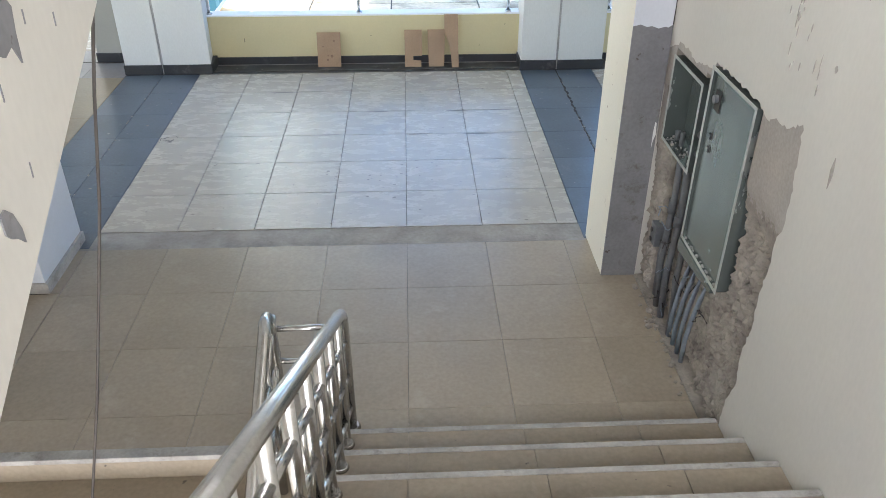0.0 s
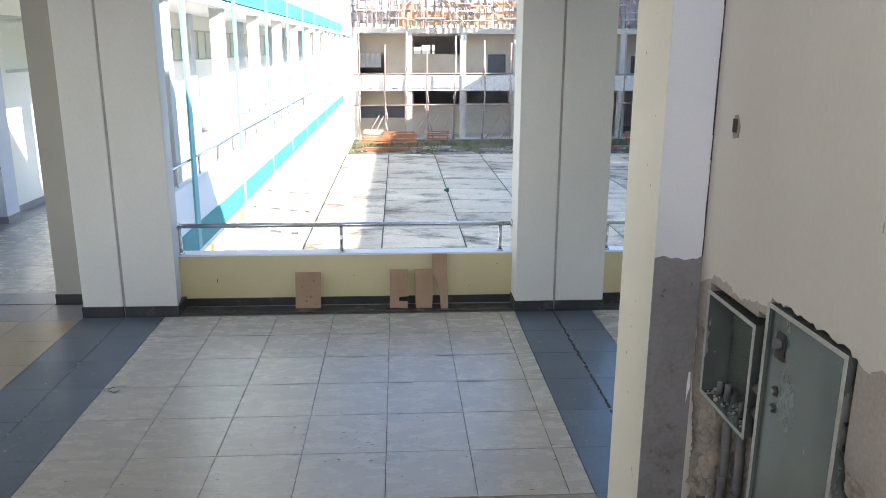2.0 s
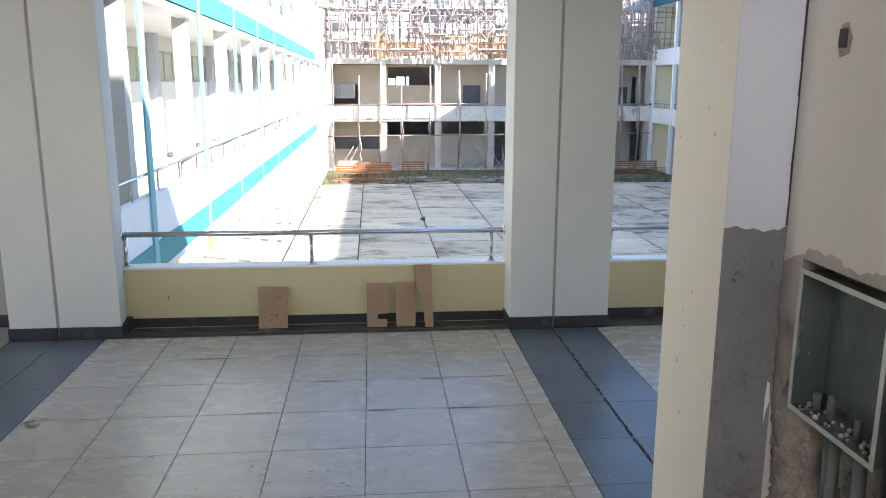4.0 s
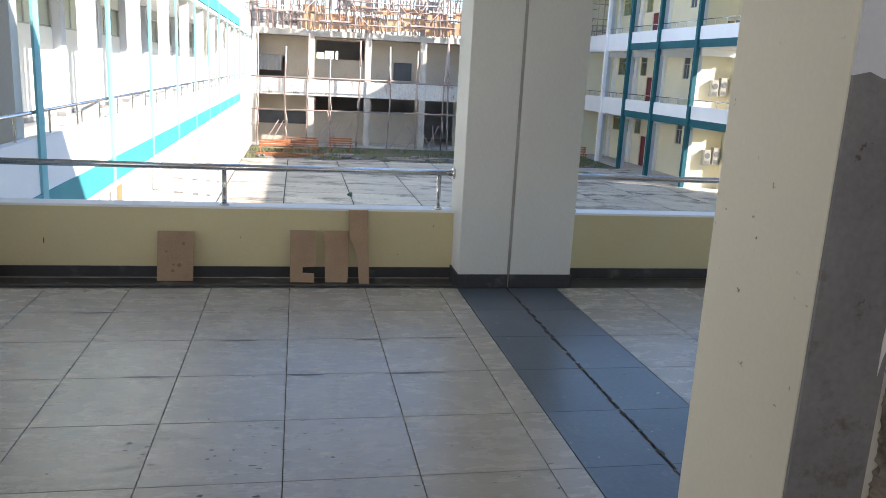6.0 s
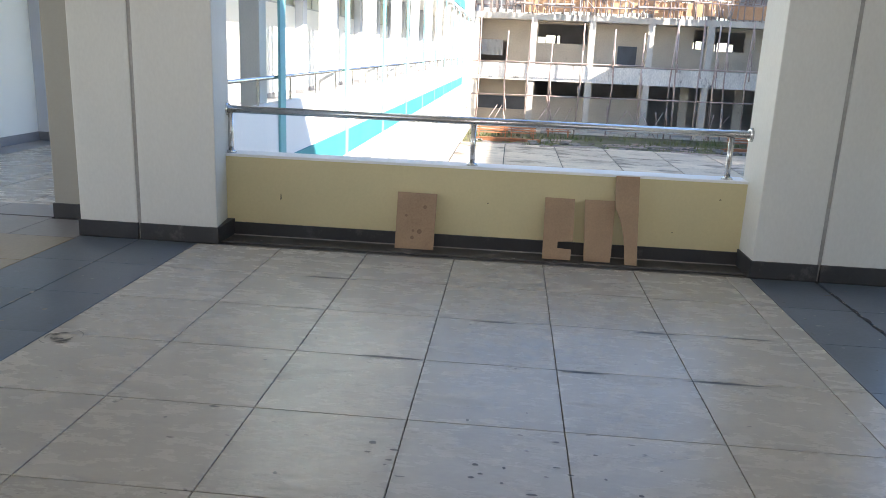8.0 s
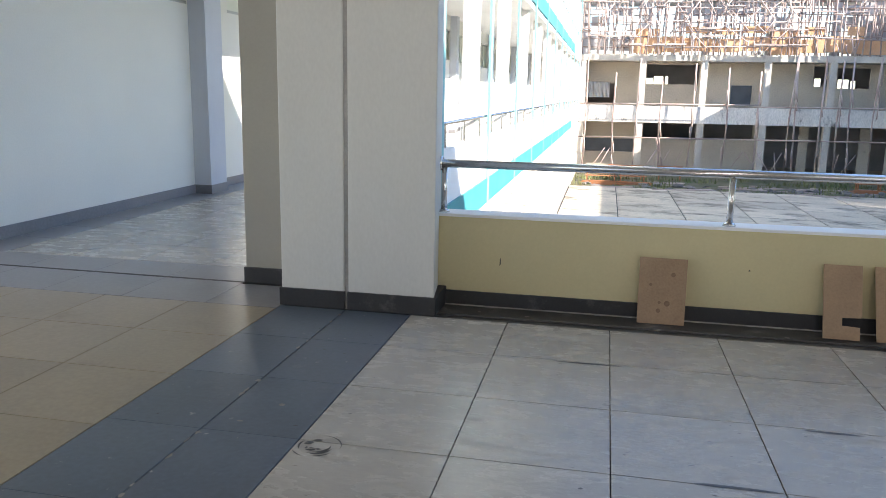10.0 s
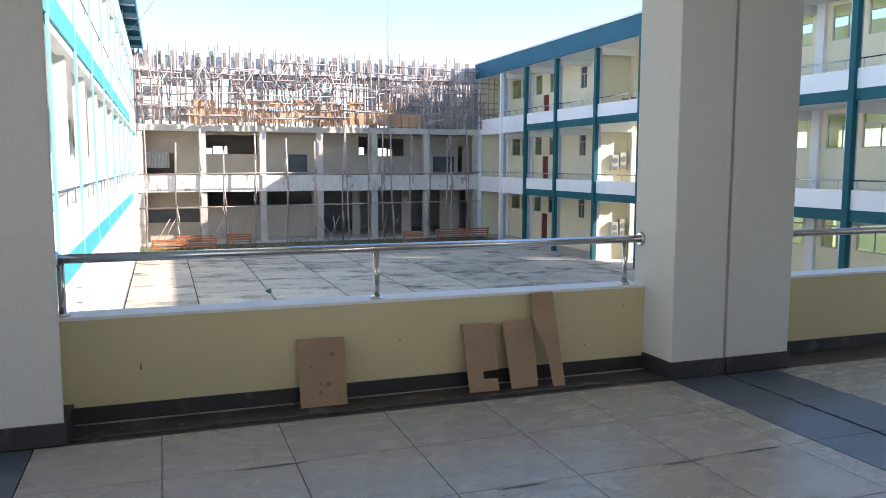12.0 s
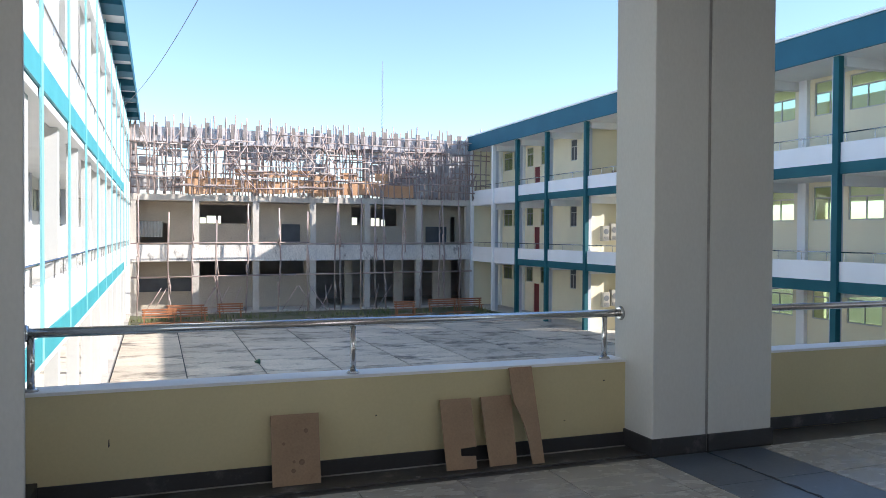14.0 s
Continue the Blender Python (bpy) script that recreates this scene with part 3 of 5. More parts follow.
part("fascia", rect(-2.72, -2.68, 1.4, 55.6, 9.1, 9.66), FASCIA, eave, "dark blue eaves board")
part("inner_fascia", rect(-3.62, -3.5, 1.4, 55.6, 8.9, 9.42), WHITE, eave)
for k in range(14):
    y = 1.6 + 3.86 * k
    part("rafter", rect(-3.5, -2.72, y, y + 1.45, 9.08, 9.42), FASCIA, eave, "dark blue eaves rafter")
part("end_wall", rect(-6.44, LX - 0.01, 54.86, 54.98, -4.3, 9.0), WHITE, left)
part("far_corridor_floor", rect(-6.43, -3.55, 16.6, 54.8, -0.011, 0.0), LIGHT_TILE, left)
for y, w, m, note in ((24.2, 1.0, ORANGE, "orange painted ground floor door"), (18.75, 1.0, DOORYELLOW, "yellow painted ground floor door"), (36.4, 1.0, ORANGE, "orange painted ground floor door")):
    d = part("door", rect(-6.449, -6.40, y, y + w, -4.25, -2.15), m, left, note)
    part("door_frame", pierced(bmesh.new(), "x", -6.449, -6.385, y - 0.08, y + w + 0.08, -4.25, -2.06, [(y, y + w, -4.3, -2.15)]), FRAME, d)

# ---- right wing ----
RX = 22.3
R_COLS = [5.1, 9.65, 14.2, 18.74, 23.28, 27.82, 32.36, 36.9, 41.85, 46.3, 50.44, 54.7]
right = tagged(new("school_wing"), "shaded three storey school wing with teal columns and bands", "building")
PASS = (R_COLS[6], R_COLS[7])
for z in (-4.3, -0.1, 4.35):
    for k, (ya, yb) in enumerate(zip(R_COLS, R_COLS[1:])):
        if z > -4:
            part("parapet_band", rect(RX, RX + 0.15, ya + 0.12, yb - 0.12, z - 0.14 if yb < 48 else z - 0.57, z + 0.60), WHITE, right)
            if yb < 48:
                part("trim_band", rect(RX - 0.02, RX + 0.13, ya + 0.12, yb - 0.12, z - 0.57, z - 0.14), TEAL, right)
            r = part("hand_rail", tube(bmesh.new(), (RX + 0.07, ya + 0.2, z + 0.95), (RX + 0.07, yb - 0.2, z + 0.95), 0.025, 8), STEEL, right)
            for q in range(4):
                y = ya + 0.5 + q * 1.23
                part("rail_post", tube(bmesh.new(), (RX + 0.07, y, z + 0.62), (RX + 0.07, y, z + 0.94), 0.018, 6, caps=False), STEEL, r)
        part("cross_beam", rect(RX + 0.25, 24.8, ya - 0.15, ya + 0.15, z + 3.45, z + 3.85), WHITE, right)
        if abs(ya - PASS[0]) < 0.9:
            continue
        lo, hi = z + 2.22, z + 3.66
        holes = [(ya + 0.08, ya + 1.75, lo, hi), (ya + 2.0, ya + 3.55, lo, hi)]
        if k in (2, 9):
            holes = [(ya + 0.08, ya + 1.25, lo, hi), (ya + 2.5, ya + 3.55, lo, hi), (ya + 1.4, ya + 2.3, z, z + 2.15)]
        if ya == PASS[1]:
            holes = [(ya + 3.3, ya + 4.1, lo, hi)]
        if k == 8:
            holes = [(ya + 0.5, ya + 1.35, lo - 0.1, hi - 0.1)]
        w = part("corridor_wall", pierced(bmesh.new(), "x", 24.8, 24.95, ya, yb, z, z + 3.85, holes), CREAM, right, "cream corridor wall with windows and a door")
        part("wall_pier", rect(24.62, 24.8, ya + 3.8, ya + 4.25, z, z + 3.84), WHITE, w)
        for h in holes:
            if h[2] > z:
                wf = pierced(bmesh.new(), "x", 24.84, 24.9, h[0], h[1], h[2], h[3], [(h[0] + 0.05, (h[0] + h[1]) / 2 - 0.02, h[2] + 0.05, h[2] + 0.92), ((h[0] + h[1]) / 2 + 0.02, h[1] - 0.05, h[2] + 0.05, h[2] + 0.92), (h[0] + 0.05, h[1] - 0.05, h[2] + 0.98, h[3] - 0.05)])
                win = part("window_frame", wf, FRAME, w)
                pane = part("pane", rect(24.865, 24.875, h[0] + 0.04, h[1] - 0.04, h[2] + 0.04, h[3] - 0.04), DARKPANEL if k == 8 else GREENGLASS, win)
                pane.visible_shadow = False
            else:
                part("door", rect(24.85, 24.9, h[0] + 0.03, h[1] - 0.03, h[2] + 0.01, h[3] - 0.02), DOORRED, w, "dark red door leaf")
    part("corridor_slab", rect(RX + 0.15, 24.95, 5.0, 54.9, z - 0.3, z - 0.005), CONCRETE, right)
    part("corridor_ceiling", rect(RX + 0.15, 24.95, 5.0, 54.9, z + 3.85, z + (4.0 if z < 4 else 4.6)), WHITE, right)
    for ya, yb in ((5.0, PASS[0]), (PASS[1], 54.9)):
        part("room_floor", rect(24.95, 31, ya, yb, z - 0.3, z - 0.005), GREY_TILE, right)
    back = [(5.1 + 4.54 * k + 0.4, 5.1 + 4.54 * k + 4.3, z + 1.5, z + 3.3) for k in range(6)]
    for ya, yb in ((5.0, PASS[0]), (PASS[1], 54.9)):
        part("outer_wall", pierced(bmesh.new(), "x", 31, 31.15, ya, yb, z, z + 4.1, [h for h in back if ya < h[0] < yb]), CREAM, right)
    part("cross_wall", rect(22.9, 31, PASS[1] + 0.45, PASS[1] + 0.6, z, z + 3.85), CREAM, right)
    part("cross_wall", rect(24.95, 31, PASS[0] - 0.15, PASS[0], z, z + 3.85), CREAM, right)
# unseen header added to stop sun streaks across the courtyard
part("passage_header", rect(31, 31.15, PASS[0], PASS[1] + 0.6, 7.4, 9.0), CREAM, right)
for y in R_COLS:
    m = TEAL if y < 48 else WHITE
    c = part("column", rect(RX - 0.14, RX + 0.1, y - 0.16, y + 0.1, -4.3, 8.17), m, right, "teal painted column" if y < 48 else "white column")
    part("column_back", rect(RX + 0.16, RX + 0.45, y + 0.1, y + 0.42, -4.3, 8.17), BLUEWHITE, c)
part("end_wall", rect(RX + 0.2, 31, 54.72, 54.87, -4.3, 9.0), CREAM, right)
rf = part("roof", rect(RX - 0.2, 31.6, 5.0, 54.9, 9.05, 9.32), WHITE, right)
part("fascia", rect(RX - 0.3, RX - 0.2, 5.0, 54.9, 8.17, 9.27), FASCIA, rf, "broad blue roof fascia")
part("gutter_trim", rect(RX - 0.38, RX - 0.2, 5.0, 54.9, 9.27, 9.38), WHITE, rf, "white roof edge")
part("soffit", rect(RX - 0.2, 24.95, 5.0, 54.9, 8.17, 8.29), WHITE, rf)

# ---- unfinished far building ----
FY = 55.0
F_COLS = [-3.21 + 4.22 * k for k in range(8)]
far = tagged(new("unfinished_building"), "raw concrete school block under construction, upper storey in formwork", "building")
for x in F_COLS:
    part("column", rect(x - 0.2, x + 0.25, FY, FY + 0.45, -4.3, 3.8), CONCRETE, far)
part("floor_band", rect(-3.9, 24.6, FY - 0.12, FY + 0.1, -0.56, 0.62), BAND, far, "stained white concrete parapet band")
part("roof_beam", rect(-3.9, 24.6, FY - 0.05, FY + 0.35, 3.77, 4.22), CONCRETE, far)
part("floor_slab", rect(-3.9, 24.6, FY, FY + 9, -0.5, -0.15), CONCRETE, far)
part("upper_slab", rect(-3.9, 24.6, FY + 0.35, FY + 9, 3.8, 4.2), CONCRETE, far)
part("ground_slab", rect(-3.9, 24.6, FY - 0.3, FY + 9, -4.6, -4.2), CONCRETE, far)
part("rear_wall", pierced(bmesh.new(), "y", FY + 8.8, FY + 9, -3.9, 24.6, -4.3, 3.8, [(-1.7 + 1.10 * (F_COLS[k] + 1.7 + a), -1.7 + 1.10 * (F_COLS[k] + 1.7 + b), 2.0, d) for k, a, b, d in ((1, 0.3, 0.85, 2.75), (1, 0.92, 1.6, 2.9), (1, 1.75, 1.95, 2.9), (3, 3.1, 3.55, 2.8), (3, 3.65, 4.1, 2.9), (4, 0.45, 0.9, 2.7), (4, 1.0, 1.75, 2.85), (4, 1.85, 2.2, 2.75))]), DARKIN, far)
# unseen sides added; the right one keeps sun out of the rooms
part("side_wall", rect(24.6, 24.8, FY, FY + 9, -4.3, 4.2), BLOCK, far)
part("side_wall", rect(-4.1, -3.9, FY, FY + 9, -4.3, 4.2), BLOCK, far)
B = [[(0.3, 4.0, -2.9, -1.9)], [(0.3, 3.95, -1.75, -0.6)], [(0.3, 3.6, -1.7, -0.6)], [(0.25, 2.5, -4.2, -0.6), (3.1, 4.2, -4.2, -0.6)],
     [(0.25, 2.2, -4.2, -0.6), (2.9, 4.2, -4.2, -0.6)], [(0.3, 1.2, -4.2, -0.6), (2.8, 3.7, -4.2, -0.6)], []]
T = [[(0.3, 2.3, 0.7, 2.2)], [(0.3, 3.9, 2.2, 3.6)], [(1.9, 3.3, 0.7, 2.2)], [(3.0, 4.2, 2.2, 3.6)], [(0.3, 2.4, 2.1, 3.5)], [(0.6, 2.4, 0.7, 2.1), (2.7, 3.1, 0.7, 2.9)], []]
def deep(x):                                      # the gallery wall stands 2.5 m behind the columns
    return -1.7 + 1.04 * (x + 1.7)
for k, x in enumerate(F_COLS[:-1]):
    # flat dark grey panels added to fill some of the openings
    for a, b, c, d in ((B[0] if k == 0 else []) + (T[k][:1] if k in (2, 5) else [])):
        part("shutter", rect(deep(x + a) + 0.02, deep(x + b) - 0.02, FY + 2.56, FY + 2.60, c + 0.02, d - 0.02), DARKPANEL, far, "dark grey panel filling an opening")
    for holes, z0, z1 in ((B[k], -4.2, -0.56), (T[k], 0.62, 3.77)):
        part("infill_wall", pierced(bmesh.new(), "y", FY + 2.5, FY + 2.65, deep(x), deep(x + 4.25), z0, z1, [(deep(x + a), deep(x + b), c, d) for a, b, c, d in holes]), BLOCK, far)


# ---- staircase ----
RISE, GO = 0.175, 0.31
stairs = thing("staircase", "tan tiled stair flight with pale cement nosings", "staircase", at=(0.6, -5.38, 0))
for i in range(1, 12):
    y, z = -5.38 - GO * (i - 1), RISE * i
    st = part("step", rect(-0.45, 1.628, y - GO, y - 0.012, z - RISE - (0.15 if i > 1 else 0), z - 0.010), STEP_TILE, stairs)
    for xa, xb in ((-0.45, -0.002), (0.002, 0.598), (0.602, 1.198), (1.202, 1.628)):
        part("tread_tile", rect(xa, xb, y - GO, y - 0.026, z - 0.012, z - 0.001, 0.001), STEP_TILE, st)
        part("riser_tile", rect(xa, xb, y - 0.013, y - 0.003, z - RISE, z - 0.021), STEP_TILE, st)
    part("nosing", rect(-0.46, 1.628, y - 0.026, y + 0.006, z - 0.020, z + 0.003, 0.004), NOSING, st)
part("half_landing", rect(-2.7, 1.628, -10.6, -8.79, 1.9, 2.1), STEP_TILE, stairs)
down = thing("staircase", "tan tiled stair flight leading down to the ground floor", "staircase", at=(-1.7, -5.32, 0))
part("nosing", rect(-2.7, -0.5, -5.36, -5.29, -0.03, 0.004, 0.006), NOSING, down)
part("riser", rect(-2.7, -0.47, -5.335, -5.325, -0.35, -0.03), STEP_TILE, down)
for j in range(1, 12):
    y = -5.325 - GO * (j - 1)
    st = part("step", rect(-2.7, -0.47, y - GO, y - 0.012, -RISE * (j + 1) - 0.1, -RISE * j), STEP_TILE, down)
    part("nosing", rect(-2.7, -0.47, y - GO - 0.012, y - GO + 0.022, -RISE * j - 0.022, -RISE * j + 0.003, 0.006), NOSING, st)
part("half_landing", rect(-2.7, 1.628, -10.6, -8.74, -2.4, -2.1), STEP_TILE, down)


def soffit(y):
    return 2.70 + 0.575 * (y + 6.68)


up = thing("stair_flight", "white plastered solid flight rising overhead", "staircase", at=(-1.6, -8.79, 2.1))
bm = bmesh.new()
extrude_poly(bm, [(-8.79, soffit(-8.79)), (-5.2, soffit(-5.2)), (-5.2, soffit(-5.2) + 0.45), (-8.79, soffit(-8.79) + 0.45)], "x", -2.7, -0.74)
part("flight_body", bm, STAIRWALL, up)
bm = bmesh.new()
extrude_poly(bm, [(-8.79, soffit(-8.79)), (-5.2, soffit(-5.2)), (-5.2, soffit(-5.2) + 1.35), (-8.79, soffit(-8.79) + 1.35)], "x", -0.74, -0.60)
bal = part("balustrade_wall", bm, STAIRWALL, up, "white plastered balustrade wall with scuffs")
bm = bmesh.new()
extrude_poly(bm, [(-7.10, 2.85), (-7.05, 2.83), (-7.025, 2.80), (-7.035, 2.76), (-7.04, 2.71), (-7.06, 2.745), (-7.09, 2.735), (-7.12, 2.75)], "x", -0.601, -0.597)
part("broken_plaster", bm, CEMENT, bal, "grey patch of broken plaster")
bm = bmesh.new()
extrude_poly(bm, [(-7.25, 2.535), (-7.232, 2.538), (-7.213, 2.52), (-7.20, 2.485), (-7.20, 2.458), (-7.217, 2.475), (-7.235, 2.485), (-7.25, 2.50)], "x", -0.601, -0.597)
part("broken_plaster", bm, CEMENT, bal)
bm = bmesh.new()
extrude_poly(bm, [(-6.746, 3.136), (-6.409, 3.148), (-6.540, 3.049), (-6.619, 2.999), (-6.675, 2.956), (-6.709, 2.925), (-6.746, 2.915), (-6.769, 2.897), (-6.829, 2.903), (-6.881, 2.885), (-6.979, 2.894)], "x", -0.601, -0.598)
part("broken_plaster", bm, SMOOTHCEM, bal, "large patch of plaster fallen away")
bm = bmesh.new()
extrude_poly(bm, [(-6.979, 2.919), (-6.881, 2.909), (-6.814, 2.925), (-6.761, 2.922), (-6.713, 2.946), (-6.653, 2.981), (-6.675, 2.956), (-6.709, 2.925), (-6.746, 2.915), (-6.769, 2.897), (-6.829, 2.903), (-6.881, 2.885), (-6.979, 2.894)], "x", -0.602, -0.594)
part("plaster_lip", bm, CEMENT, bal, "dark ragged lip of the fallen plaster")
bm = bmesh.new()
random.seed(17)
for k in range(26):                               # thin scratches and chips
    y = random.uniform(-7.6, -6.3)
    z = soffit(y) + random.uniform(0.05, 0.75)
    d = random.uniform(0.006, 0.035)
    extrude_poly(bm, [(y, z), (y + 0.0022, z + 0.001), (y + 0.004, z + d), (y + 0.002, z + d)], "x", -0.601, -0.598)
tagged(part("scuff_marks", bm, CEMENT, bal, "thin dark scratches and chips"), kind="stuff")

# balustrade of the flight
def top_rail(y):
    return 0.87 + 0.565 * (-5.30 - y)


rail = thing("stair_railing", "polished steel stair railing with close vertical bars", "railing", at=(-0.315, -5.18, 0))
part("hand_rail", sweep(bmesh.new(), [(-0.315, -9.2, top_rail(-9.2)), (-0.315, -5.36, top_rail(-5.36)), (-0.315, -5.30, 0.865), (-0.315, -5.25, 0.82), (-0.315, -5.225, 0.75), (-0.315, -5.215, 0.6), (-0.315, -5.18, 0.0)], 0.03, 14), STEEL, rail)
part("base_ring", tube(bmesh.new(), (-0.315, -5.18, 0), (-0.315, -5.18, 0.02), 0.05, 18, 0.04), STEEL, rail)
for i in range(1, 12):
    y = -5.38 - GO * (i - 1) - 0.10
    p = part("post", tube(bmesh.new(), (-0.315, y, RISE * i), (-0.315, y, top_rail(y) - 0.02), 0.024, 14), STEEL, rail)
    part("base_ring", tube(bmesh.new(), (-0.315, y, RISE * i), (-0.315, y, RISE * i + 0.02), 0.042, 16, 0.034), STEEL, p)
    for d in (0.19, 0.42, 0.64):
        part("infill_bar", tube(bmesh.new(), (-0.315, y, top_rail(y) - d), (-0.315, y + GO, top_rail(y + GO) - d), 0.02, 12), STEEL, rail)
    if i % 2:
        part("baluster", tube(bmesh.new(), (-0.315, y + GO / 2, top_rail(y + GO / 2) - 0.64), (-0.315, y + GO / 2, top_rail(y + GO / 2) - 0.19), 0.013, 10), STEEL, rail)
low = thing("stair_railing", "polished steel stair railing going down beside the other flight", "railing", at=(-0.672, -5.25, 0))
def low_rail(y):
    return 0.87 - 0.565 * (-5.30 - y)
part("hand_rail", sweep(bmesh.new(), [(-0.672, -8.7, low_rail(-8.7)), (-0.672, -5.42, low_rail(-5.42)), (-0.672, -5.34, 0.855), (-0.672, -5.28, 0.845), (-0.672, -5.24, 0.79), (-0.672, -5.225, 0.7), (-0.672, -5.22, 0.0)], 0.03, 14), STEEL, low)
part("base_ring", tube(bmesh.new(), (-0.672, -5.22, 0), (-0.672, -5.22, 0.02), 0.05, 18, 0.04), STEEL, low)
for j in range(1, 10):
    y = -5.325 - GO * (j - 1) - 0.14
    part("post", tube(bmesh.new(), (-0.672, y, -RISE * j), (-0.672, y, low_rail(y) - 0.02), 0.024, 14), STEEL, low)
    for d in (0.19, 0.42, 0.64):
        part("infill_bar", tube(bmesh.new(), (-0.672, y, low_rail(y) - d), (-0.672, y + GO, low_rail(y + GO) - d), 0.02, 12), STEEL, low)
for z in (0.73, 0.52, 0.31):
    part("link_bar", tube(bmesh.new(), (-0.672, -5.22, z), (-0.315, -5.215, z), 0.016, 12), STEEL, low)

# hanging cable
bm = bmesh.new()
sweep(bm, [(-0.82, -5.6, 3.79), (-0.95, -5.6, 2.85), (-1.0, -5.6, 2.55), (-1.095, -5.6, 2.1), (-1.18, -5.6, 1.65), (-1.275, -5.6, 1.25), (-1.42, -5.6, 0.65), (-1.594, -5.6, 0.0), (-1.64, -5.6, -0.175)], 0.0068, 8)
tagged(solid("cable", bm, CORD), "dark cable hanging slack down the stairwell", "cable")

# ---- broken-open wall: rough masonry, steel boxes, conduits ----
def inside(y, z, poly):
    hit = False
    for (ya, za), (yb, zb) in zip(poly, poly[1:] + poly[:1]):
        if (za > z) != (zb > z) and y < (yb - ya) * (z - za) / (zb - za) + ya:
            hit = not hit
    return hit


bm = bmesh.new()
NY, NZ = 130, 134
grid = {}
for a in range(NY + 1):
    for b in range(NZ + 1):
        y, z = -5.68 + 1.95 * a / NY, 1.93 * b / NZ
        rough = 0.014 * noise.noise((y * 9, z * 6, 0)) + 0.014 * noise.noise((y * 30, z * 16, 3)) + 0.016 * noise.noise((y * 70, z * 40, 7)) + 0.010 * noise.noise((y * 130, z * 110, 9))
        if y < -5.0 or y > -3.95:                 # deepest chisel marks beside the boxes
            rough = 1.55 * rough + 0.012 * noise.noise((y * 45, z * 20, 5))
        smooth = max(0.0, min(1.0, (z - 1.25 - 0.15 * noise.noise((y * 4, 0, 1))) / 0.2))
        smooth = max(smooth, 0.8 * min(1.0, max(0.0, (y + 3.90) / 0.1)) * min(1.0, max(0.0, (z - 0.7) / 0.4)))
        deep = 0.055 if -4.46 < y < -3.97 and z < 1.16 else 0.03 if -4.95 < y < -4.5 and z < 0.8 else -0.012
        if -4.53 < y < -4.40 and 0.9 < z < 1.72:
            deep, rough, smooth = 0.062, rough * 0.4, 0.0
        if (-4.43 < y < -3.89 and 1.12 < z < 1.69) or (-5.10 < y < -4.49 and 0.76 < z < 1.82):
            deep, rough, smooth = 0.06, 0.0, 0.0
        grid[a, b] = bm.verts.new((min(1.749, 1.685 + deep + rough * (1 - smooth) - 0.042 * smooth), y, z))
for a in range(NY):
    for b in range(NZ):
        if inside(-5.68 + 1.95 * (a + 0.5) / NY, 1.93 * (b + 0.5) / NZ, [(y - (0.03 if y < -5 else 0), z + 0.03) for y, z in RECESS]):
            f = bm.faces.new((grid[a, b], grid[a + 1, b], grid[a + 1, b + 1], grid[a, b + 1]))
            f.material_index = 1 if grid[a, b].co.x < 1.646 and grid[a + 1, b + 1].co.x < 1.646 else 0
for v in [v for v in bm.verts if not v.link_faces]:
    bm.verts.remove(v)
part("chiselled_hole", bm, ROUGHCEM, wall_right, "rough chiselled mortar inside the broken plaster").data.materials.append(SMOOTHCEM)

def open_box(name, y0, y1, z0, z1, x0, x1, label, lid):
    """A steel wall box whose mouth faces the stairs; lid: a sunk plate closes it."""
    b = thing(name, label, "electrical box", "wall boxes", (x1, (y0 + y1) / 2, z0))
    part("back_plate", rect(x1 - 0.004, x1, y0, y1, z0, z1), BOXMETAL, b)
    t = 0.006
    for nm, r in (("side_plate", (x0, x1 - 0.004, y0, y0 + t, z0, z1)), ("side_plate", (x0, x1 - 0.004, y1 - t, y1, z0, z1)),
                  ("top_plate", (x0, x1 - 0.004, y0 + t, y1 - t, z1 - t, z1)), ("bottom_plate", (x0, x1 - 0.004, y0 + t, y1 - t, z0, z0 + t))):
        part(nm, rect(*r), BOXMETAL, b)
    f = 0.010
    part("rim", pierced(bmesh.new(), "x", x0 - 0.004, x0, y0 - 0.008, y1 + 0.008, z0 - 0.008, z1 + 0.008, [(y0 + f, y1 - f, z0 + f, z1 - f)]), RIMSTEEL, b, "pale folded steel rim")
    if lid:
        part("inner_plate", rect(x0 + 0.014, x0 + 0.018, y0 + t, y1 - t, z0 + t, z1 - t), BOXMETAL, b)
    return b

b1 = open_box("wall_box", -4.41, -3.915, 1.145, 1.665, 1.612, 1.74, "small open steel wall box with cut conduits inside", False)
for y, h in ((-3.97, 0.06), (-4.06, 0.085), (-4.22, 0.07), (-4.31, 0.04)):
    part("pipe_stub", tube(bmesh.new(), (1.685, y, 1.151), (1.685, y, 1.151 + h), 0.015, 14), PIPE, b1)
for z in (1.27, 1.38):
    part("knockout_pipe", tube(bmesh.new(), (1.65, -4.511, z), (1.65, -4.411, z), 0.022, 14), PIPE, b1)
b2 = open_box("wall_box", -5.08, -4.51, 0.785, 1.80, 1.612, 1.74, "tall steel wall box with a sunk plate and knockouts", True)
# dark plates and discs stand in for the shade inside the knockout holes
part("knockout", rect(1.620, 1.6235, -4.65, -4.58, 1.60, 1.71), CABLE, b2, "dark plate in place of a cut-out")
part("pipe_stub", tube(bmesh.new(), (1.600, -4.61, 1.665), (1.6235, -4.61, 1.665), 0.022, 14), PIPE, b2)
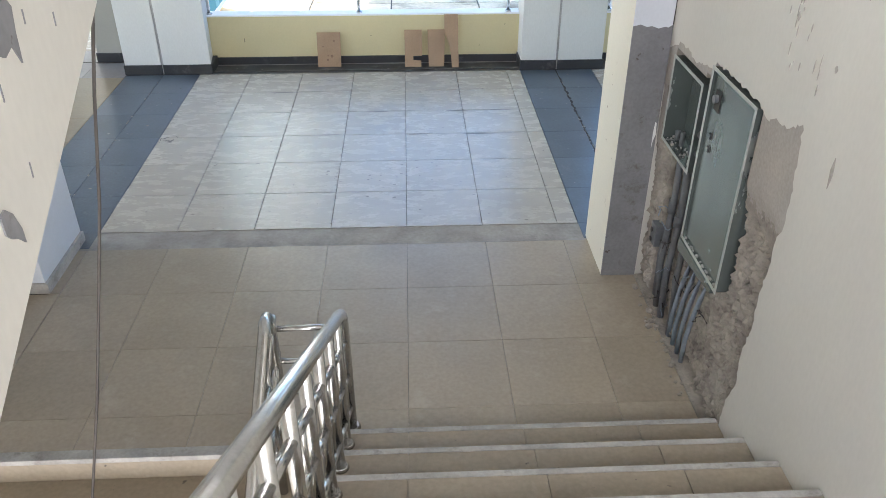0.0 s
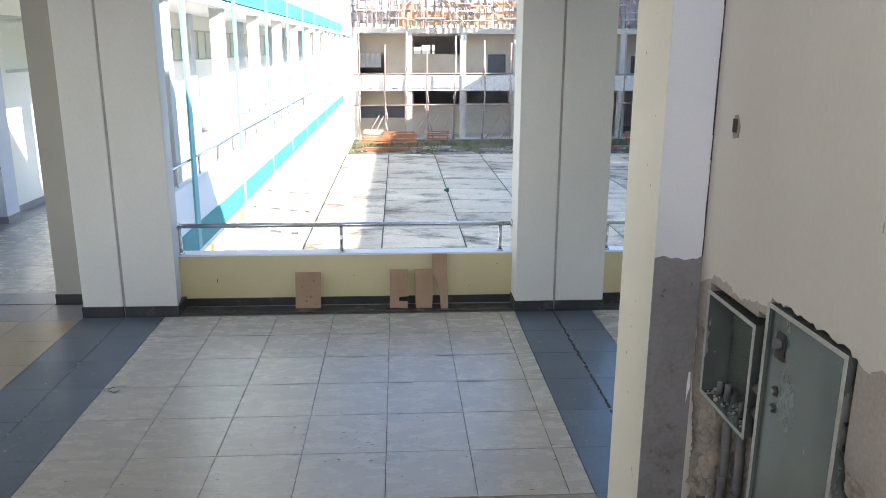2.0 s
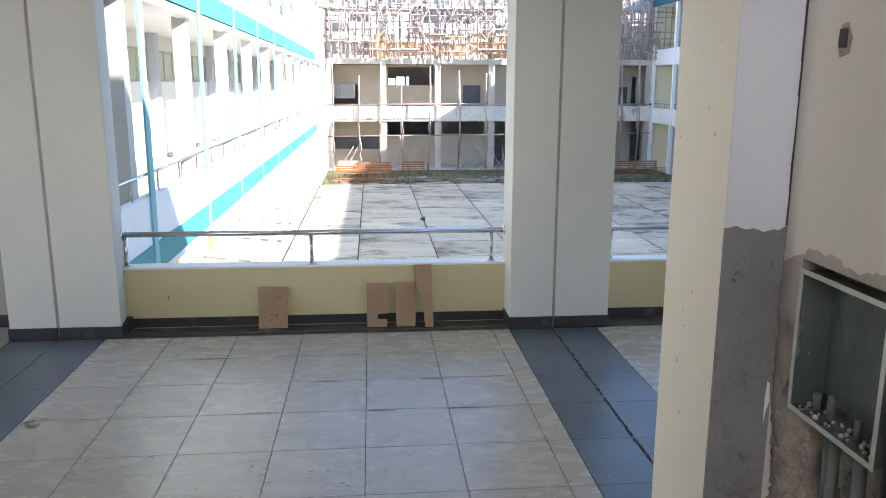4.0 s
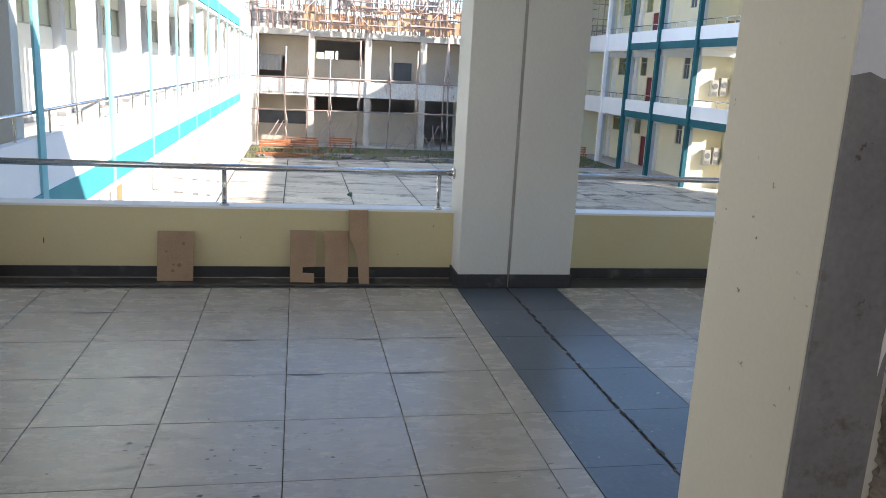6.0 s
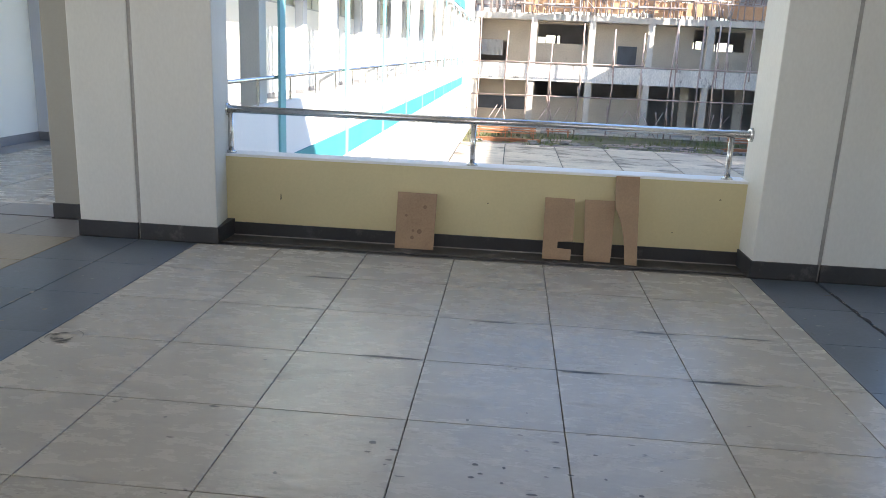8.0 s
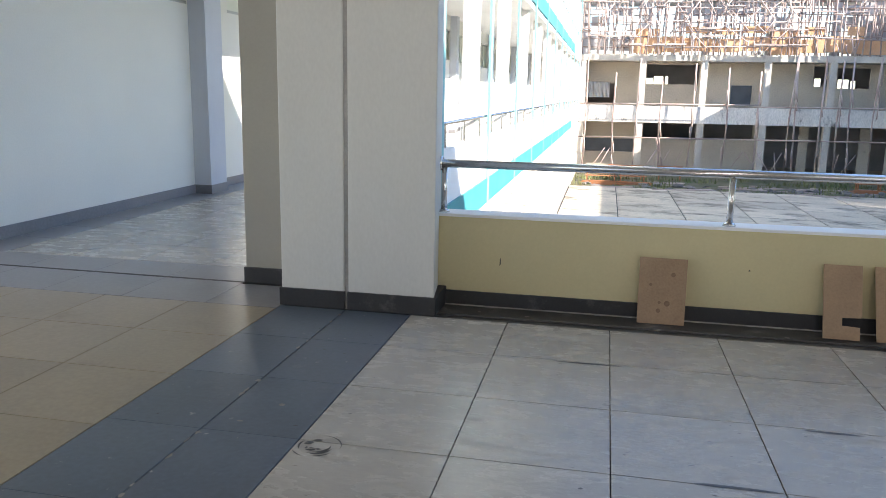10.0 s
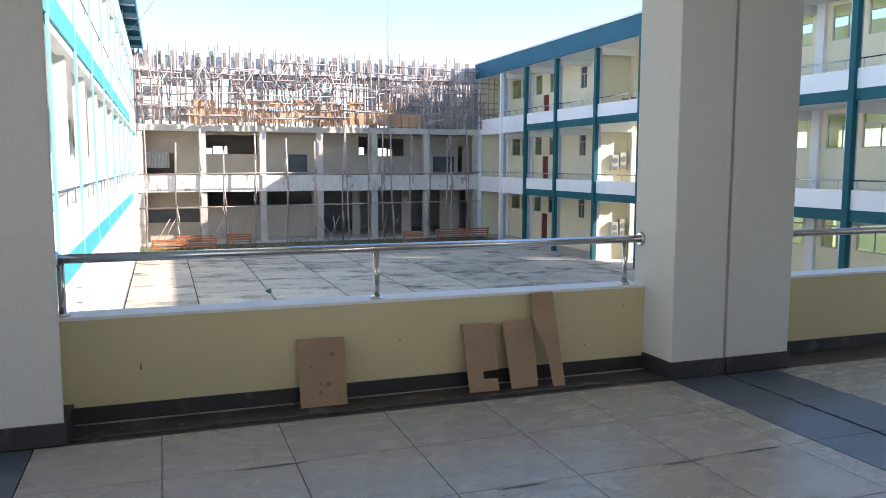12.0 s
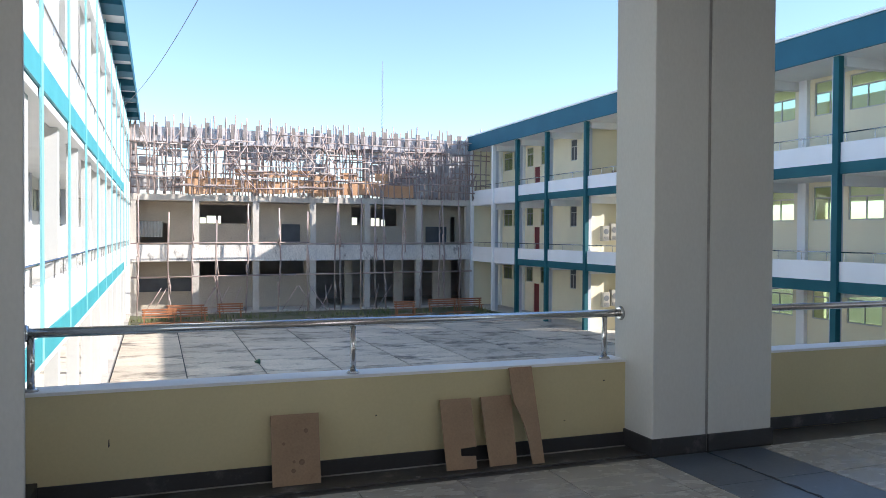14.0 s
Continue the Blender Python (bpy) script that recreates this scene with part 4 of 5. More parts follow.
for y in (-4.61,):
    for z in (1.46, 1.385):
        p = part("knockout", tube(bmesh.new(), (1.620, y, z), (1.6237, y, z), 0.020, 14), CABLE, b2)
        part("knockout_ring", tube(bmesh.new(), (1.615, y, z), (1.620, y, z), 0.010, 12), BOXMETAL, p)
part("loose_flange", extrude_poly(bmesh.new(), [(-4.51, 0.775), (-5.04, 0.775), (-5.04, 0.75), (-4.51, 0.695)], "x", 1.60, 1.63), BOXMETAL, b2, "bent lower flange")
random.seed(31)
for bx, n, y0, y1, z in ((b1, 30, -4.38, -3.94, 1.152), (b2, 22, -5.04, -4.54, 0.792)):
    bm = bmesh.new()                              # plaster crumbs lying in the box
    for k in range(n):
        s = random.uniform(0.004, 0.012)
        bmesh.ops.create_icosphere(bm, subdivisions=1, radius=s, matrix=Matrix.Translation((random.uniform(1.628, 1.70) if bx == b1 else random.uniform(1.616, 1.622), random.uniform(y0, y1), z + s * 0.6)))
    tagged(part("plaster_crumbs", bm, NOSING, bx, "pale plaster crumbs"), kind="stuff")
con = thing("conduit_bundle", "grey conduits rising from the floor into the wall boxes", "conduit", at=(1.68, -4.3, 0))
for y, x, z0, z1, r, drift in ((-4.04, 1.70, 0.02, 1.145, 0.017, 0.02), (-4.115, 1.68, 0.0, 1.145, 0.02, -0.015), (-4.18, 1.71, 0.0, 1.0, 0.015, 0.03), (-4.265, 1.675, 0.0, 1.145, 0.023, 0.012), (-4.34, 1.705, 0.02, 1.145, 0.016, -0.02), (-4.455, 1.67, 0.0, 1.5, 0.016, 0.01)):
    part("conduit", sweep(bmesh.new(), [(x, y + drift, z0), (x - 0.012, y + drift * 0.4 + 0.008, z1 * 0.3), (x + 0.006, y - drift * 0.5, z1 * 0.65), (x, y, z1)], r, 12), PIPE, con)
    part("coupling", tube(bmesh.new(), (x, y - drift * 0.45, z1 * 0.62), (x, y - drift * 0.4, z1 * 0.68), r + 0.005, 12), PIPE, con)
random.seed(57)
for k in range(16):                               # loose wires sticking out of the chase
    y, z = random.uniform(-4.95, -3.95), random.uniform(0.05, 0.72)
    pts, p = [], Vector((1.69, y, z))
    for q in range(6):
        pts.append(tuple(p))
        p = p + Vector((random.uniform(-0.03, 0.008), random.uniform(-0.05, 0.05), random.uniform(-0.06, 0.05)))
        p.x, p.z = min(max(p.x, 1.60), 1.70), max(p.z, 0.01)
    part("loose_wire", sweep(bmesh.new(), pts, random.uniform(0.0025, 0.0045), 6), random.choice((CABLE, CABLE, BLUEPIPE, ROUGHCEM)), con)
part("outlet_box", rect(1.635, 1.70, -4.02, -3.92, 0.40, 0.55, 0.006), PIPE, con, "grey outlet box")
# dark discs in place of the outlet's shaded holes
for z in (0.44, 0.51):
    part("outlet_hole", tube(bmesh.new(), (1.62, -3.97, z), (1.626, -3.97, z), 0.017, 12), CABLE, con)
for k in range(4):
    y = -4.64 - 0.085 * k
    part("flexible_conduit", sweep(bmesh.new(), [(1.66, y, 0.77), (1.64, y + 0.02, 0.6), (1.645, y + 0.09, 0.4), (1.66, y + 0.16, 0.18), (1.67, y + 0.18, 0.0)], 0.014, 10), BLUEPIPE, con)
# debris along the foot of the wall
for k in range(26):
    y = -5.1 + 1.3 * random.random()
    s = 0.008 + 0.022 * random.random() ** 2
    bm = bmesh.new()
    bmesh.ops.create_icosphere(bm, subdivisions=1, radius=s)
    for v in bm.verts:
        v.co *= 0.7 + 0.6 * random.random()
        v.co.z *= 0.7
    ob = solid("mortar_lump", bm, ROUGHCEM)
    ob.location = (1.62 - 0.06 * random.random() ** 2, y, s * 0.45)
    tagged(ob, "broken mortar lump at the foot of the wall", "rubble", "mortar rubble")
# small broken socket hole high on the wall
sock = thing("socket_hole", "small broken socket hole in the stair wall", "socket", at=(1.63, -4.000, 2.42))
bm = bmesh.new()
extrude_poly(bm, [(-4.030, 2.42), (-4.040, 2.47), (-4.010, 2.52), (-3.980, 2.515), (-3.965, 2.46), (-3.980, 2.41)], "x", 1.6245, 1.629)
part("broken_edge", bm, ROUGHCEM, sock)
part("socket", rect(1.618, 1.6245, -4.020, -3.980, 2.44, 2.50), CABLE, sock)
for y, z, h in ((-5.76, 1.75, 0.13), (-5.69, 2.44, 0.06), (-5.24, 2.57, 0.05), (-5.24, 2.31, 0.09), (-5.23, 2.74, 0.07), (-5.23, 2.24, 0.04), (-5.32, 2.64, 0.06), (-5.6, 2.15, 0.03)):
    bm = bmesh.new()
    extrude_poly(bm, [(y, z), (y - 0.012, z + h * 0.5), (y, z + h), (y + 0.010, z + h * 0.6)], "x", 1.6255, 1.629)
    part("paint_chip", bm, SMOOTHCEM, wall_right, "chip in the plaster")

random.seed(77)
bm = bmesh.new()
for k in range(46):                               # broken vertical scratches in the paint
    y = -5.22 - 0.13 * (k % 3) ** 2 * 0.5 + random.gauss(0, 0.03)
    z = random.uniform(2.0, 3.05)
    h, w = random.uniform(0.012, 0.06), random.uniform(0.0015, 0.006)
    extrude_poly(bm, [(y, z), (y - w, z + h * 0.5), (y - 0.001, z + h), (y + w * 0.8, z + h * 0.55)], "x", 1.6262, 1.629)
tagged(part("scratches", bm, SMOOTHCEM, wall_right, "thin grey scratches down the paint"), kind="stuff")

# crack in the corner between pilaster and wall
bm = bmesh.new()
zs = [1.80 + 0.12 * k for k in range(17)]
for za, zb in zip(zs, zs[1:]):
    a, b = 0.003 + 0.004 * random.random(), 0.003 + 0.004 * random.random()
    extrude_poly(bm, [(1.629 - a, za), (1.629, za), (1.629, zb), (1.629 - b, zb)], "y", -3.7535, -3.7495)
tagged(part("corner_crack", bm, CABLE, pil_r, "dark crack in the corner"), kind="stuff")

bm = bmesh.new()
extrude_poly(bm, [(1.606, 1.0), (1.612, 1.05), (1.624, 1.09), (1.618, 1.17), (1.609, 1.175), (1.604, 1.1)], "y", -3.7545, -3.7515)
part("plaster_smear", bm, WHITE, pil_r, "white plaster smear")

# ---- loose boards against the parapet ----
def board(poly, x, yb, lean, turn, label):
    ob = solid("board", extrude_poly(bmesh.new(), poly, "y", -0.006, 0.006), BOARD)
    ob.matrix_world = Matrix.Translation((x, yb, 0.002)) @ Matrix.Rotation(radians(turn), 4, "Z") @ Matrix.Rotation(radians(-lean), 4, "X")
    return tagged(ob, label, "board", "boards against the parapet")

board([(0, 0), (0.275, 0), (0.28, 0.398), (0.0, 0.40)], -1.04, 0.805, 15, 0, "brown fibreboard offcut with knots leaning on the parapet")
board([(0, 0), (0.195, 0.0), (0.195, 0.075), (0.10, 0.08), (0.10, 0.125), (0.205, 0.13), (0.20, 0.43), (-0.005, 0.43)], 0.0, 0.768, 19, -2, "brown fibreboard offcut with a notch sawn out")
board([(0, 0), (0.18, 0), (0.185, 0.05), (0.20, 0.43), (-0.01, 0.43)], 0.285, 0.765, 19, 0, "brown fibreboard offcut beside the notched one")
board([(0, 0), (0.082, 0.0), (0.075, 0.61), (-0.085, 0.61), (-0.085, 0.46), (-0.075, 0.38), (-0.045, 0.31), (-0.025, 0.24), (-0.008, 0.14)], 0.56, 0.728, 17.5, 0, "tall brown fibreboard offcut with a curved edge")
for k in range(5):
    bm = bmesh.new()
    tube(bm, (0, -0.0075, 0), (0, -0.0065, 0), 0.009 + 0.004 * (k % 3), 14)
    ob = solid("knot", bm, KNOT)
    first = [o for o in scene.objects if o.name == "board"][0]
    ob.parent = first
    ob.location = ((0.07, 0.12, 0.17, 0.125, 0.20)[k], 0, (0.235, 0.08, 0.125, 0.13, 0.30)[k])

# ---- courtyard, far scaffolding ----
sc = thing("scaffolding", "dense crooked timber scaffolding round the unfinished storey", "scaffolding", at=(9, FY - 0.8, -4.2))
def pole(a, b, r, name="pole", mt=POLE, wob=0.06, parent=sc):
    a, b = Vector(a), Vector(b)
    m = (a + b) / 2 + Vector((random.uniform(-wob, wob), random.uniform(-wob, wob) * 0.5, 0))
    return part(name, sweep(bmesh.new(), [a, m, b], r, 5), mt, parent)
random.seed(5)
x = -3.4
while x < 23.6:                                   # tall poles round the upper storey
    for y in (FY - 0.75, FY + 0.15, FY + 1.6):
        pole((x + random.uniform(-0.12, 0.12), y, 4.15), (x + random.uniform(-0.25, 0.25), y, 9.1 + random.uniform(-0.3, 0.9)), 0.05 if y < FY else 0.055)
    x += 0.58
for k in range(110):                              # short crooked uprights and packing pieces
    x, z = random.uniform(-3.4, 23), random.choice((4.2, 5.3, 6.3, 7.2))
    pole((x, FY - 0.7, z), (x + random.uniform(-0.3, 0.3), FY - 0.65, z + random.uniform(0.6, 1.6)), random.uniform(0.035, 0.07), "prop", wob=0.12)
for k in range(34):
    x, z, L = random.uniform(-3.4, 22), random.choice((4.75, 5.3, 5.8, 6.35, 6.9, 7.3, 7.75)), random.uniform(0.5, 1.6)
    part("packing_board", rect(x, x + L, FY - 0.90 - 0.004 * k, FY - 0.70, z + 0.05 + 0.002 * k, z + random.uniform(0.13, 0.2)), POLE, sc)
for z in (4.75, 5.3, 5.8, 6.35, 6.9, 7.3, 7.75, 8.2, 8.7):
    x = -3.7
    while x < 23:
        L = random.uniform(3.0, 5.5)
        y = FY - 0.82 if random.random() < 0.7 else FY + 0.3
        pole((x, y, z + random.uniform(-0.1, 0.1)), (min(x + L, 23.6), y, z + random.uniform(-0.12, 0.12)), 0.042, "ledger")
        x += L * 0.85
for k in range(55):
    x, z = random.uniform(-3, 20.5), random.uniform(4.4, 7.2)
    d = random.choice((-1, 1)) * random.uniform(0.3, 1.8)
    pole((x, FY - 0.9, z), (x + d, FY - 0.9, z + random.uniform(1.0, 2.0)), random.uniform(0.025, 0.045), "brace")
for x, top, lean in ((-2.9, 4.0, 0.1), (-0.8, 2.9, 0.0), (0.7, 3.9, 0.15), (2.5, 2.4, -0.1), (2.9, -1.6, -0.7), (4.4, 3.6, 0.2), (6.7, 3.3, 0.1), (8.9, 3.1, 0.0), (10.9, 4.1, 0.3), (11.4, 4.1, -0.2), (12.9, 4.2, 0.1),
                     (14.1, 3.9, 0.0), (14.9, 4.1, -0.2), (16.3, 4.2, 0.1), (17.6, 4.0, 0.2), (19.1, 3.4, 0.2), (19.6, 4.1, -0.1), (20.9, 4.1, 0.0)):
    pole((x, FY - 1.1, -4.3), (x + lean, FY - 0.9, top), 0.062, "prop", POLE, 0.16)
    for q in range(3):                            # short lengths tied on
        z = random.uniform(-3.8, max(-3.5, top - 1.2))
        pole((x + lean * (z + 4.3) / (top + 4.3) + 0.07, FY - 1.12, z), (x + lean * (z + 5.3) / (top + 4.3) - 0.04, FY - 1.08, z + random.uniform(0.7, 1.4)), 0.05, "splice", POLE, 0.08)
for z, x0, x1 in ((-1.65, -3.3, 8.0), (-1.55, 8, 22), (0.72, -3.3, 9), (0.70, 8.5, 22)):
    pole((x0, FY - 1.05, z), (x1, FY - 1.05, z + 0.1), 0.05, "ledger")
for k in range(16):
    x = random.uniform(-3, 21)
    pole((x, FY - 1.3, -4.3), (x + random.uniform(-1.4, 1.4), FY - 1.0, -2.4), 0.03, "brace", POLE)
form = thing("formwork", "timber formwork of plywood sheets and grey boards on the upper storey", "formwork", at=(9, FY + 0.6, 4.2))
x = -3.6
while x < 24:                                     # upright boards along the top
    w = random.uniform(0.26, 0.34)
    part("upright_board", rect(x, x + w, FY - 0.2, FY - 0.15, 8.3, 9.25 + random.uniform(-0.10, 0.15)), DARKBOARD, form)
    part("edge_board", rect(x + 0.02, x + 0.86, FY - 0.06, FY - 0.02, 7.95 + random.uniform(-0.1, 0.1), 9.0 + random.uniform(-0.06, 0.06)), PALEPLY, form)
    x += 0.88
x = -3.7
while x < 23.6:                                   # sheets behind the poles
    w = random.uniform(0.9, 1.7)
    for z0, z1, mt, pr, y0, y1 in ((4.4, 5.6, PALEPLY, 0.45, 0.4, 0.9), (6.0, 6.9, PALEPLY, 0.5, 0.1, 0.9),
                                   (6.8, 7.7, PALEPLY, 0.55, 0.1, 0.9), (7.6, 8.95, PALEPLY, 1.0, 0.25, 0.5)):
        if random.random() < pr:
            y = FY + random.uniform(y0, y1)
            part("panel", rect(x, x + w * 0.96, y, y + 0.03, z0 + random.uniform(0, 0.2), z1 + random.uniform(-0.2, 0.1)), mt, form)
    x += w
x = -1.6
while x < 15.5:                                   # warm plywood sheets above the beam
    w = random.uniform(1.0, 2.3)
    if random.random() < 0.88:
        z0 = 4.25 + random.uniform(0.0, 0.25)
        part("plywood_sheet", rect(x, x + w * 0.97, FY - 0.02 + random.uniform(0, 0.08), FY + 0.09, z0, z0 + random.uniform(0.9, 1.15)), PLY, form)
        if random.random() < 0.6:
            part("plywood_sheet", rect(x + 0.1, x + w * 0.9, FY - 0.04, FY - 0.025, z0 + 1.2, z0 + random.uniform(1.6, 1.9)), PLY, form)
    x += w
for x in F_COLS:
    part("column_form", rect(x - 0.25, x + 0.3, FY + 0.35, FY + 0.8, 4.2, 8.6), PALEPLY, form)
part("deck", rect(-3.7, 24.4, FY + 2.42, FY + 8.5, 8.35, 8.5), PALEPLY, form)
part("back_board", rect(15.5, 24.4, FY + 2.3, FY + 2.4, 4.2, 8.5), PALEPLY, form)
sheet = bmesh.new()
prev = None
for k in range(41):
    x = -3.2 + 2.0 * k / 40
    y = FY + 2.44 + (0.02 if k % 2 else -0.02)
    pair = (sheet.verts.new((x, y, 1.15)), sheet.verts.new((x, y, 2.3)))
    if prev:
        sheet.faces.new((prev[0], pair[0], pair[1], prev[1]))
    prev = pair
bmesh.ops.solidify(sheet, geom=sheet.faces[:], thickness=0.012)
part("corrugated_sheet", sheet, SHEET, far, "corrugated sheet closing a window opening")

def bench(x, y, w, turn):
    b = thing("bench", "stacked orange timber bench in the weeds", "bench", "timber benches", (x, y, -4.34))
    for s in range(3):
        part("seat_slat", rect(x, x + w, y + 0.14 * s, y + 0.14 * s + 0.11, -3.92, -3.88), ORANGE, b)
    for s in range(3):
        part("back_slat", rect(x, x + w, y + 0.46, y + 0.49, -3.8 + 0.16 * s, -3.70 + 0.16 * s), ORANGE, b)
    for lx in (x + 0.1, x + w - 0.2):
        part("leg", rect(lx, lx + 0.07, y + 0.02, y + 0.09, -4.34, -3.92), ORANGE, b)
        part("leg", rect(lx, lx + 0.07, y + 0.42, y + 0.5, -4.34, -3.4), ORANGE, b)
    b.rotation_euler = (0, 0, radians(turn))
for x, y, w, r in ((-2.5, 48.6, 2.1, 0), (-1.0, 51.0, 2.4, 0), (-0.3, 49.0, 1.8, 0), (2.3, 51.4, 1.7, 0), (14.4, 49.6, 1.6, 0), (17.4, 50.9, 2.3, 0), (19.8, 51.0, 2.0, 0)):
    bench(x, y, w, r)

# heaps of orange planks in the weeds
random.seed(41)
for cx, cy, n in ((-1.2, 47.6, 9), (1.0, 48.2, 6), (14.9, 48.4, 7), (19.0, 49.4, 6)):
    heap = thing("timber_heap", "loose heap of orange planks in the weeds", "timber", "plank heaps", (cx, cy, -4.35))
    for k in range(n):
        L, z = random.uniform(1.4, 2.6), -4.35 + 0.055 * (k // 2)
        y = cy - 0.22 + 0.24 * (k % 2) + random.uniform(-0.03, 0.03)
        x = cx - L / 2 + random.uniform(-0.4, 0.4)
        part("plank", rect(x, x + L, y, y + 0.18, z + 0.001, z + 0.05), ORANGE, heap)

# weeds and grass before the building site
bm = bmesh.new()
random.seed(11)
for k in range(4200):
    x, y = random.uniform(-3.2, 22), 45.2 + 8.2 * random.random()
    if noise.noise((x * 0.35, y * 0.5, 2)) < 0.06:
        continue
    h, a, w = random.uniform(0.12, 0.42), random.uniform(0, 6.28), random.uniform(0.02, 0.05)
    dx, dy = math.cos(a), math.sin(a)
    t = 0.4 * h
    bm.faces.new([bm.verts.new(p) for p in ((x - dy * w, y + dx * w, -4.35), (x + dy * w, y - dx * w, -4.35), (x + dx * t, y + dy * t, -4.35 + h))])
tagged(solid("grass", bm, GRASS), "patchy weeds between courtyard and building site", "grass", kind="stuff")
for k in range(105):
    bm = bmesh.new()
    s = random.uniform(0.08, 0.33)
    bmesh.ops.create_icosphere(bm, subdivisions=1, radius=s)
    for v in bm.verts:
        v.co = Vector((v.co.x * random.uniform(0.6, 1.6), v.co.y * random.uniform(0.6, 1.4), v.co.z * random.uniform(0.3, 0.6)))
    ob = solid("rubble_piece", bm, RUBBLE)
    ob.location = (random.uniform(-2.5, 21), random.uniform(44.9, 48.5), -4.35 + s * 0.3)
    tagged(ob, "grey concrete lump at the courtyard edge", "rubble", "building rubble")
for k in range(30):
    x, y = random.uniform(-2, 20), random.uniform(44.6, 50.5)
    L, a = random.uniform(1.5, 4), random.uniform(-0.3, 0.3)
    ob = solid("plank", rect(-L / 2, L / 2, -0.09, 0.09, 0, 0.05), POLE)
    ob.location, ob.rotation_euler = (x, y, -4.35 if y > 45 else -4.2), (0, 0, a)
    tagged(ob, "weathered plank lying at the courtyard edge", "plank", "loose planks")
ob = solid("plastic_scrap", tube(bmesh.new(), (0, 0, 0), (0.1, 0.05, 0.16), 0.16, 7, 0.05), GREENBIT)
ob.location = (2.48, 30.9, -4.2)
tagged(ob, "green plastic scrap on the courtyard", "litter")

# air conditioners in the sunlit passage
for z, x, h in ((1.1, 23.56, 0.92), (1.14, 24.13, 1.02), (-2.9, 23.62, 0.9), (-2.85, 24.2, 1.0)):
    y = PASS[1]
    ac = thing("air_conditioner", "beige outdoor air conditioner on the sunlit passage wall", "air conditioner", "air conditioners", (x, y + 0.25, z))
    part("case", rect(x, x + 0.45, y + 0.14, y + 0.446, z, z + h, 0.02), ACWHITE, ac)
    part("fan_grille", tube(bmesh.new(), (x + 0.225, y + 0.12, z + h * 0.62), (x + 0.225, y + 0.139, z + h * 0.62), 0.17, 20), PIPE, ac, "dark fan grille")
    for k in range(5):
        part("louvre", rect(x + 0.05, x + 0.40, y + 0.128, y + 0.139, z + 0.06 + 0.045 * k, z + 0.085 + 0.045 * k), PIPE, ac)

# wire across the courtyard, far mast
bm = bmesh.new()
A, Bp = Vector((-3.5, 44.6, 8.6)), Vector((2.6, 1.9, 12.4))
sweep(bm, [A + (Bp - A) * (k / 24) - Vector((0, 0, 1.6 * (1 - (2 * k / 24 - 1) ** 2))) for k in range(25)], 0.015, 5)
tagged(solid("overhead_wire", bm, PIPE), "thin overhead wire slung from the eaves", "wire")
mast = thing("radio_mast", "slender lattice mast far behind the school", "mast", at=(55.6, 200, -4.3))
for dx, dy in ((-0.35, -0.35), (0.35, -0.35), (0, 0.4)):
    part("mast_leg", tube(bmesh.new(), (55.6 + dx, 200 + dy, -4.35), (55.7 + dx * 0.2, 200 + dy * 0.2, 48), 0.035, 5), DISTANT, mast)
for k in range(26):
    z = 20 + k
    part("lattice_bar", tube(bmesh.new(), (55.3, 199.7, z), (55.95, 199.7, z + 1), 0.035, 4), DISTANT, mast)

# two school chairs left on the upper corridor
def school_chair(x, y, z):
    c = thing("school_chair", "small wooden school chair on the upper corridor", "chair", "corridor chairs", (x, y, z))
    part("seat", rect(x, x + 0.4, y, y + 0.4, z + 0.43, z + 0.46, 0.005), BOARD, c)
    part("backrest", rect(x, x + 0.4, y + 0.37, y + 0.4, z + 0.68, z + 0.9, 0.005), BOARD, c)
    for dx in (0.0, 0.36):
        part("leg", rect(x + dx, x + dx + 0.04, y, y + 0.04, z, z + 0.43), PIPE, c)
        part("leg", rect(x + dx, x + dx + 0.04, y + 0.36, y + 0.4, z, z + 0.9), PIPE, c)
school_chair(23.4, 34.6, 4.345)
school_chair(23.4, 35.5, 4.345)


# ---- floor pieces: tiles and courtyard slabs ----
CACHE = {}
def tile(name, x0, x1, y0, y1, top, thick, material, parent, gap=0.005, bevel=0.0015):
    key = (material.name, round(x1 - x0, 3), round(y1 - y0, 3))
    if key not in CACHE:
        w, d = (x1 - x0 - gap) / 2, (y1 - y0 - gap) / 2
        bm = bmesh.new()
        lo = [bm.verts.new((sx * w, sy * d, -thick)) for sx, sy in ((-1, -1), (1, -1), (1, 1), (-1, 1))]
        mid = [bm.verts.new((sx * w, sy * d, -bevel)) for sx, sy in ((-1, -1), (1, -1), (1, 1), (-1, 1))]
        hi = [bm.verts.new((sx * (w - bevel), sy * (d - bevel), 0)) for sx, sy in ((-1, -1), (1, -1), (1, 1), (-1, 1))]
        bm.faces.new(hi)
        for a, b in ((lo, mid), (mid, hi)):
            for k in range(4):
                bm.faces.new((a[k], a[(k + 1) % 4], b[(k + 1) % 4], b[k]))
        CACHE[key] = mesh_of(name, bm, material)
    ob = piece(name, CACHE[key], parent, ((x0 + x1) / 2, (y0 + y1) / 2, top))
    ob.rotation_euler = (random.uniform(-0.0012, 0.0012), random.uniform(-0.0012, 0.0012), 0)
    return ob


def lay(xs, ys, material, parent, top=0.0, gap=0.005, name="tile", thick=0.012):
    for xa, xb in zip(xs, xs[1:]):
        for ya, yb in zip(ys, ys[1:]):
            tile(name, min(xa, xb), max(xa, xb), min(ya, yb), max(ya, yb), top, thick, material, parent, gap)


random.seed(3)
ROWS = [0.6 - 0.6 * k for k in range(7)]
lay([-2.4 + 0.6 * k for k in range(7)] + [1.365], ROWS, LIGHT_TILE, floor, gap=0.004)
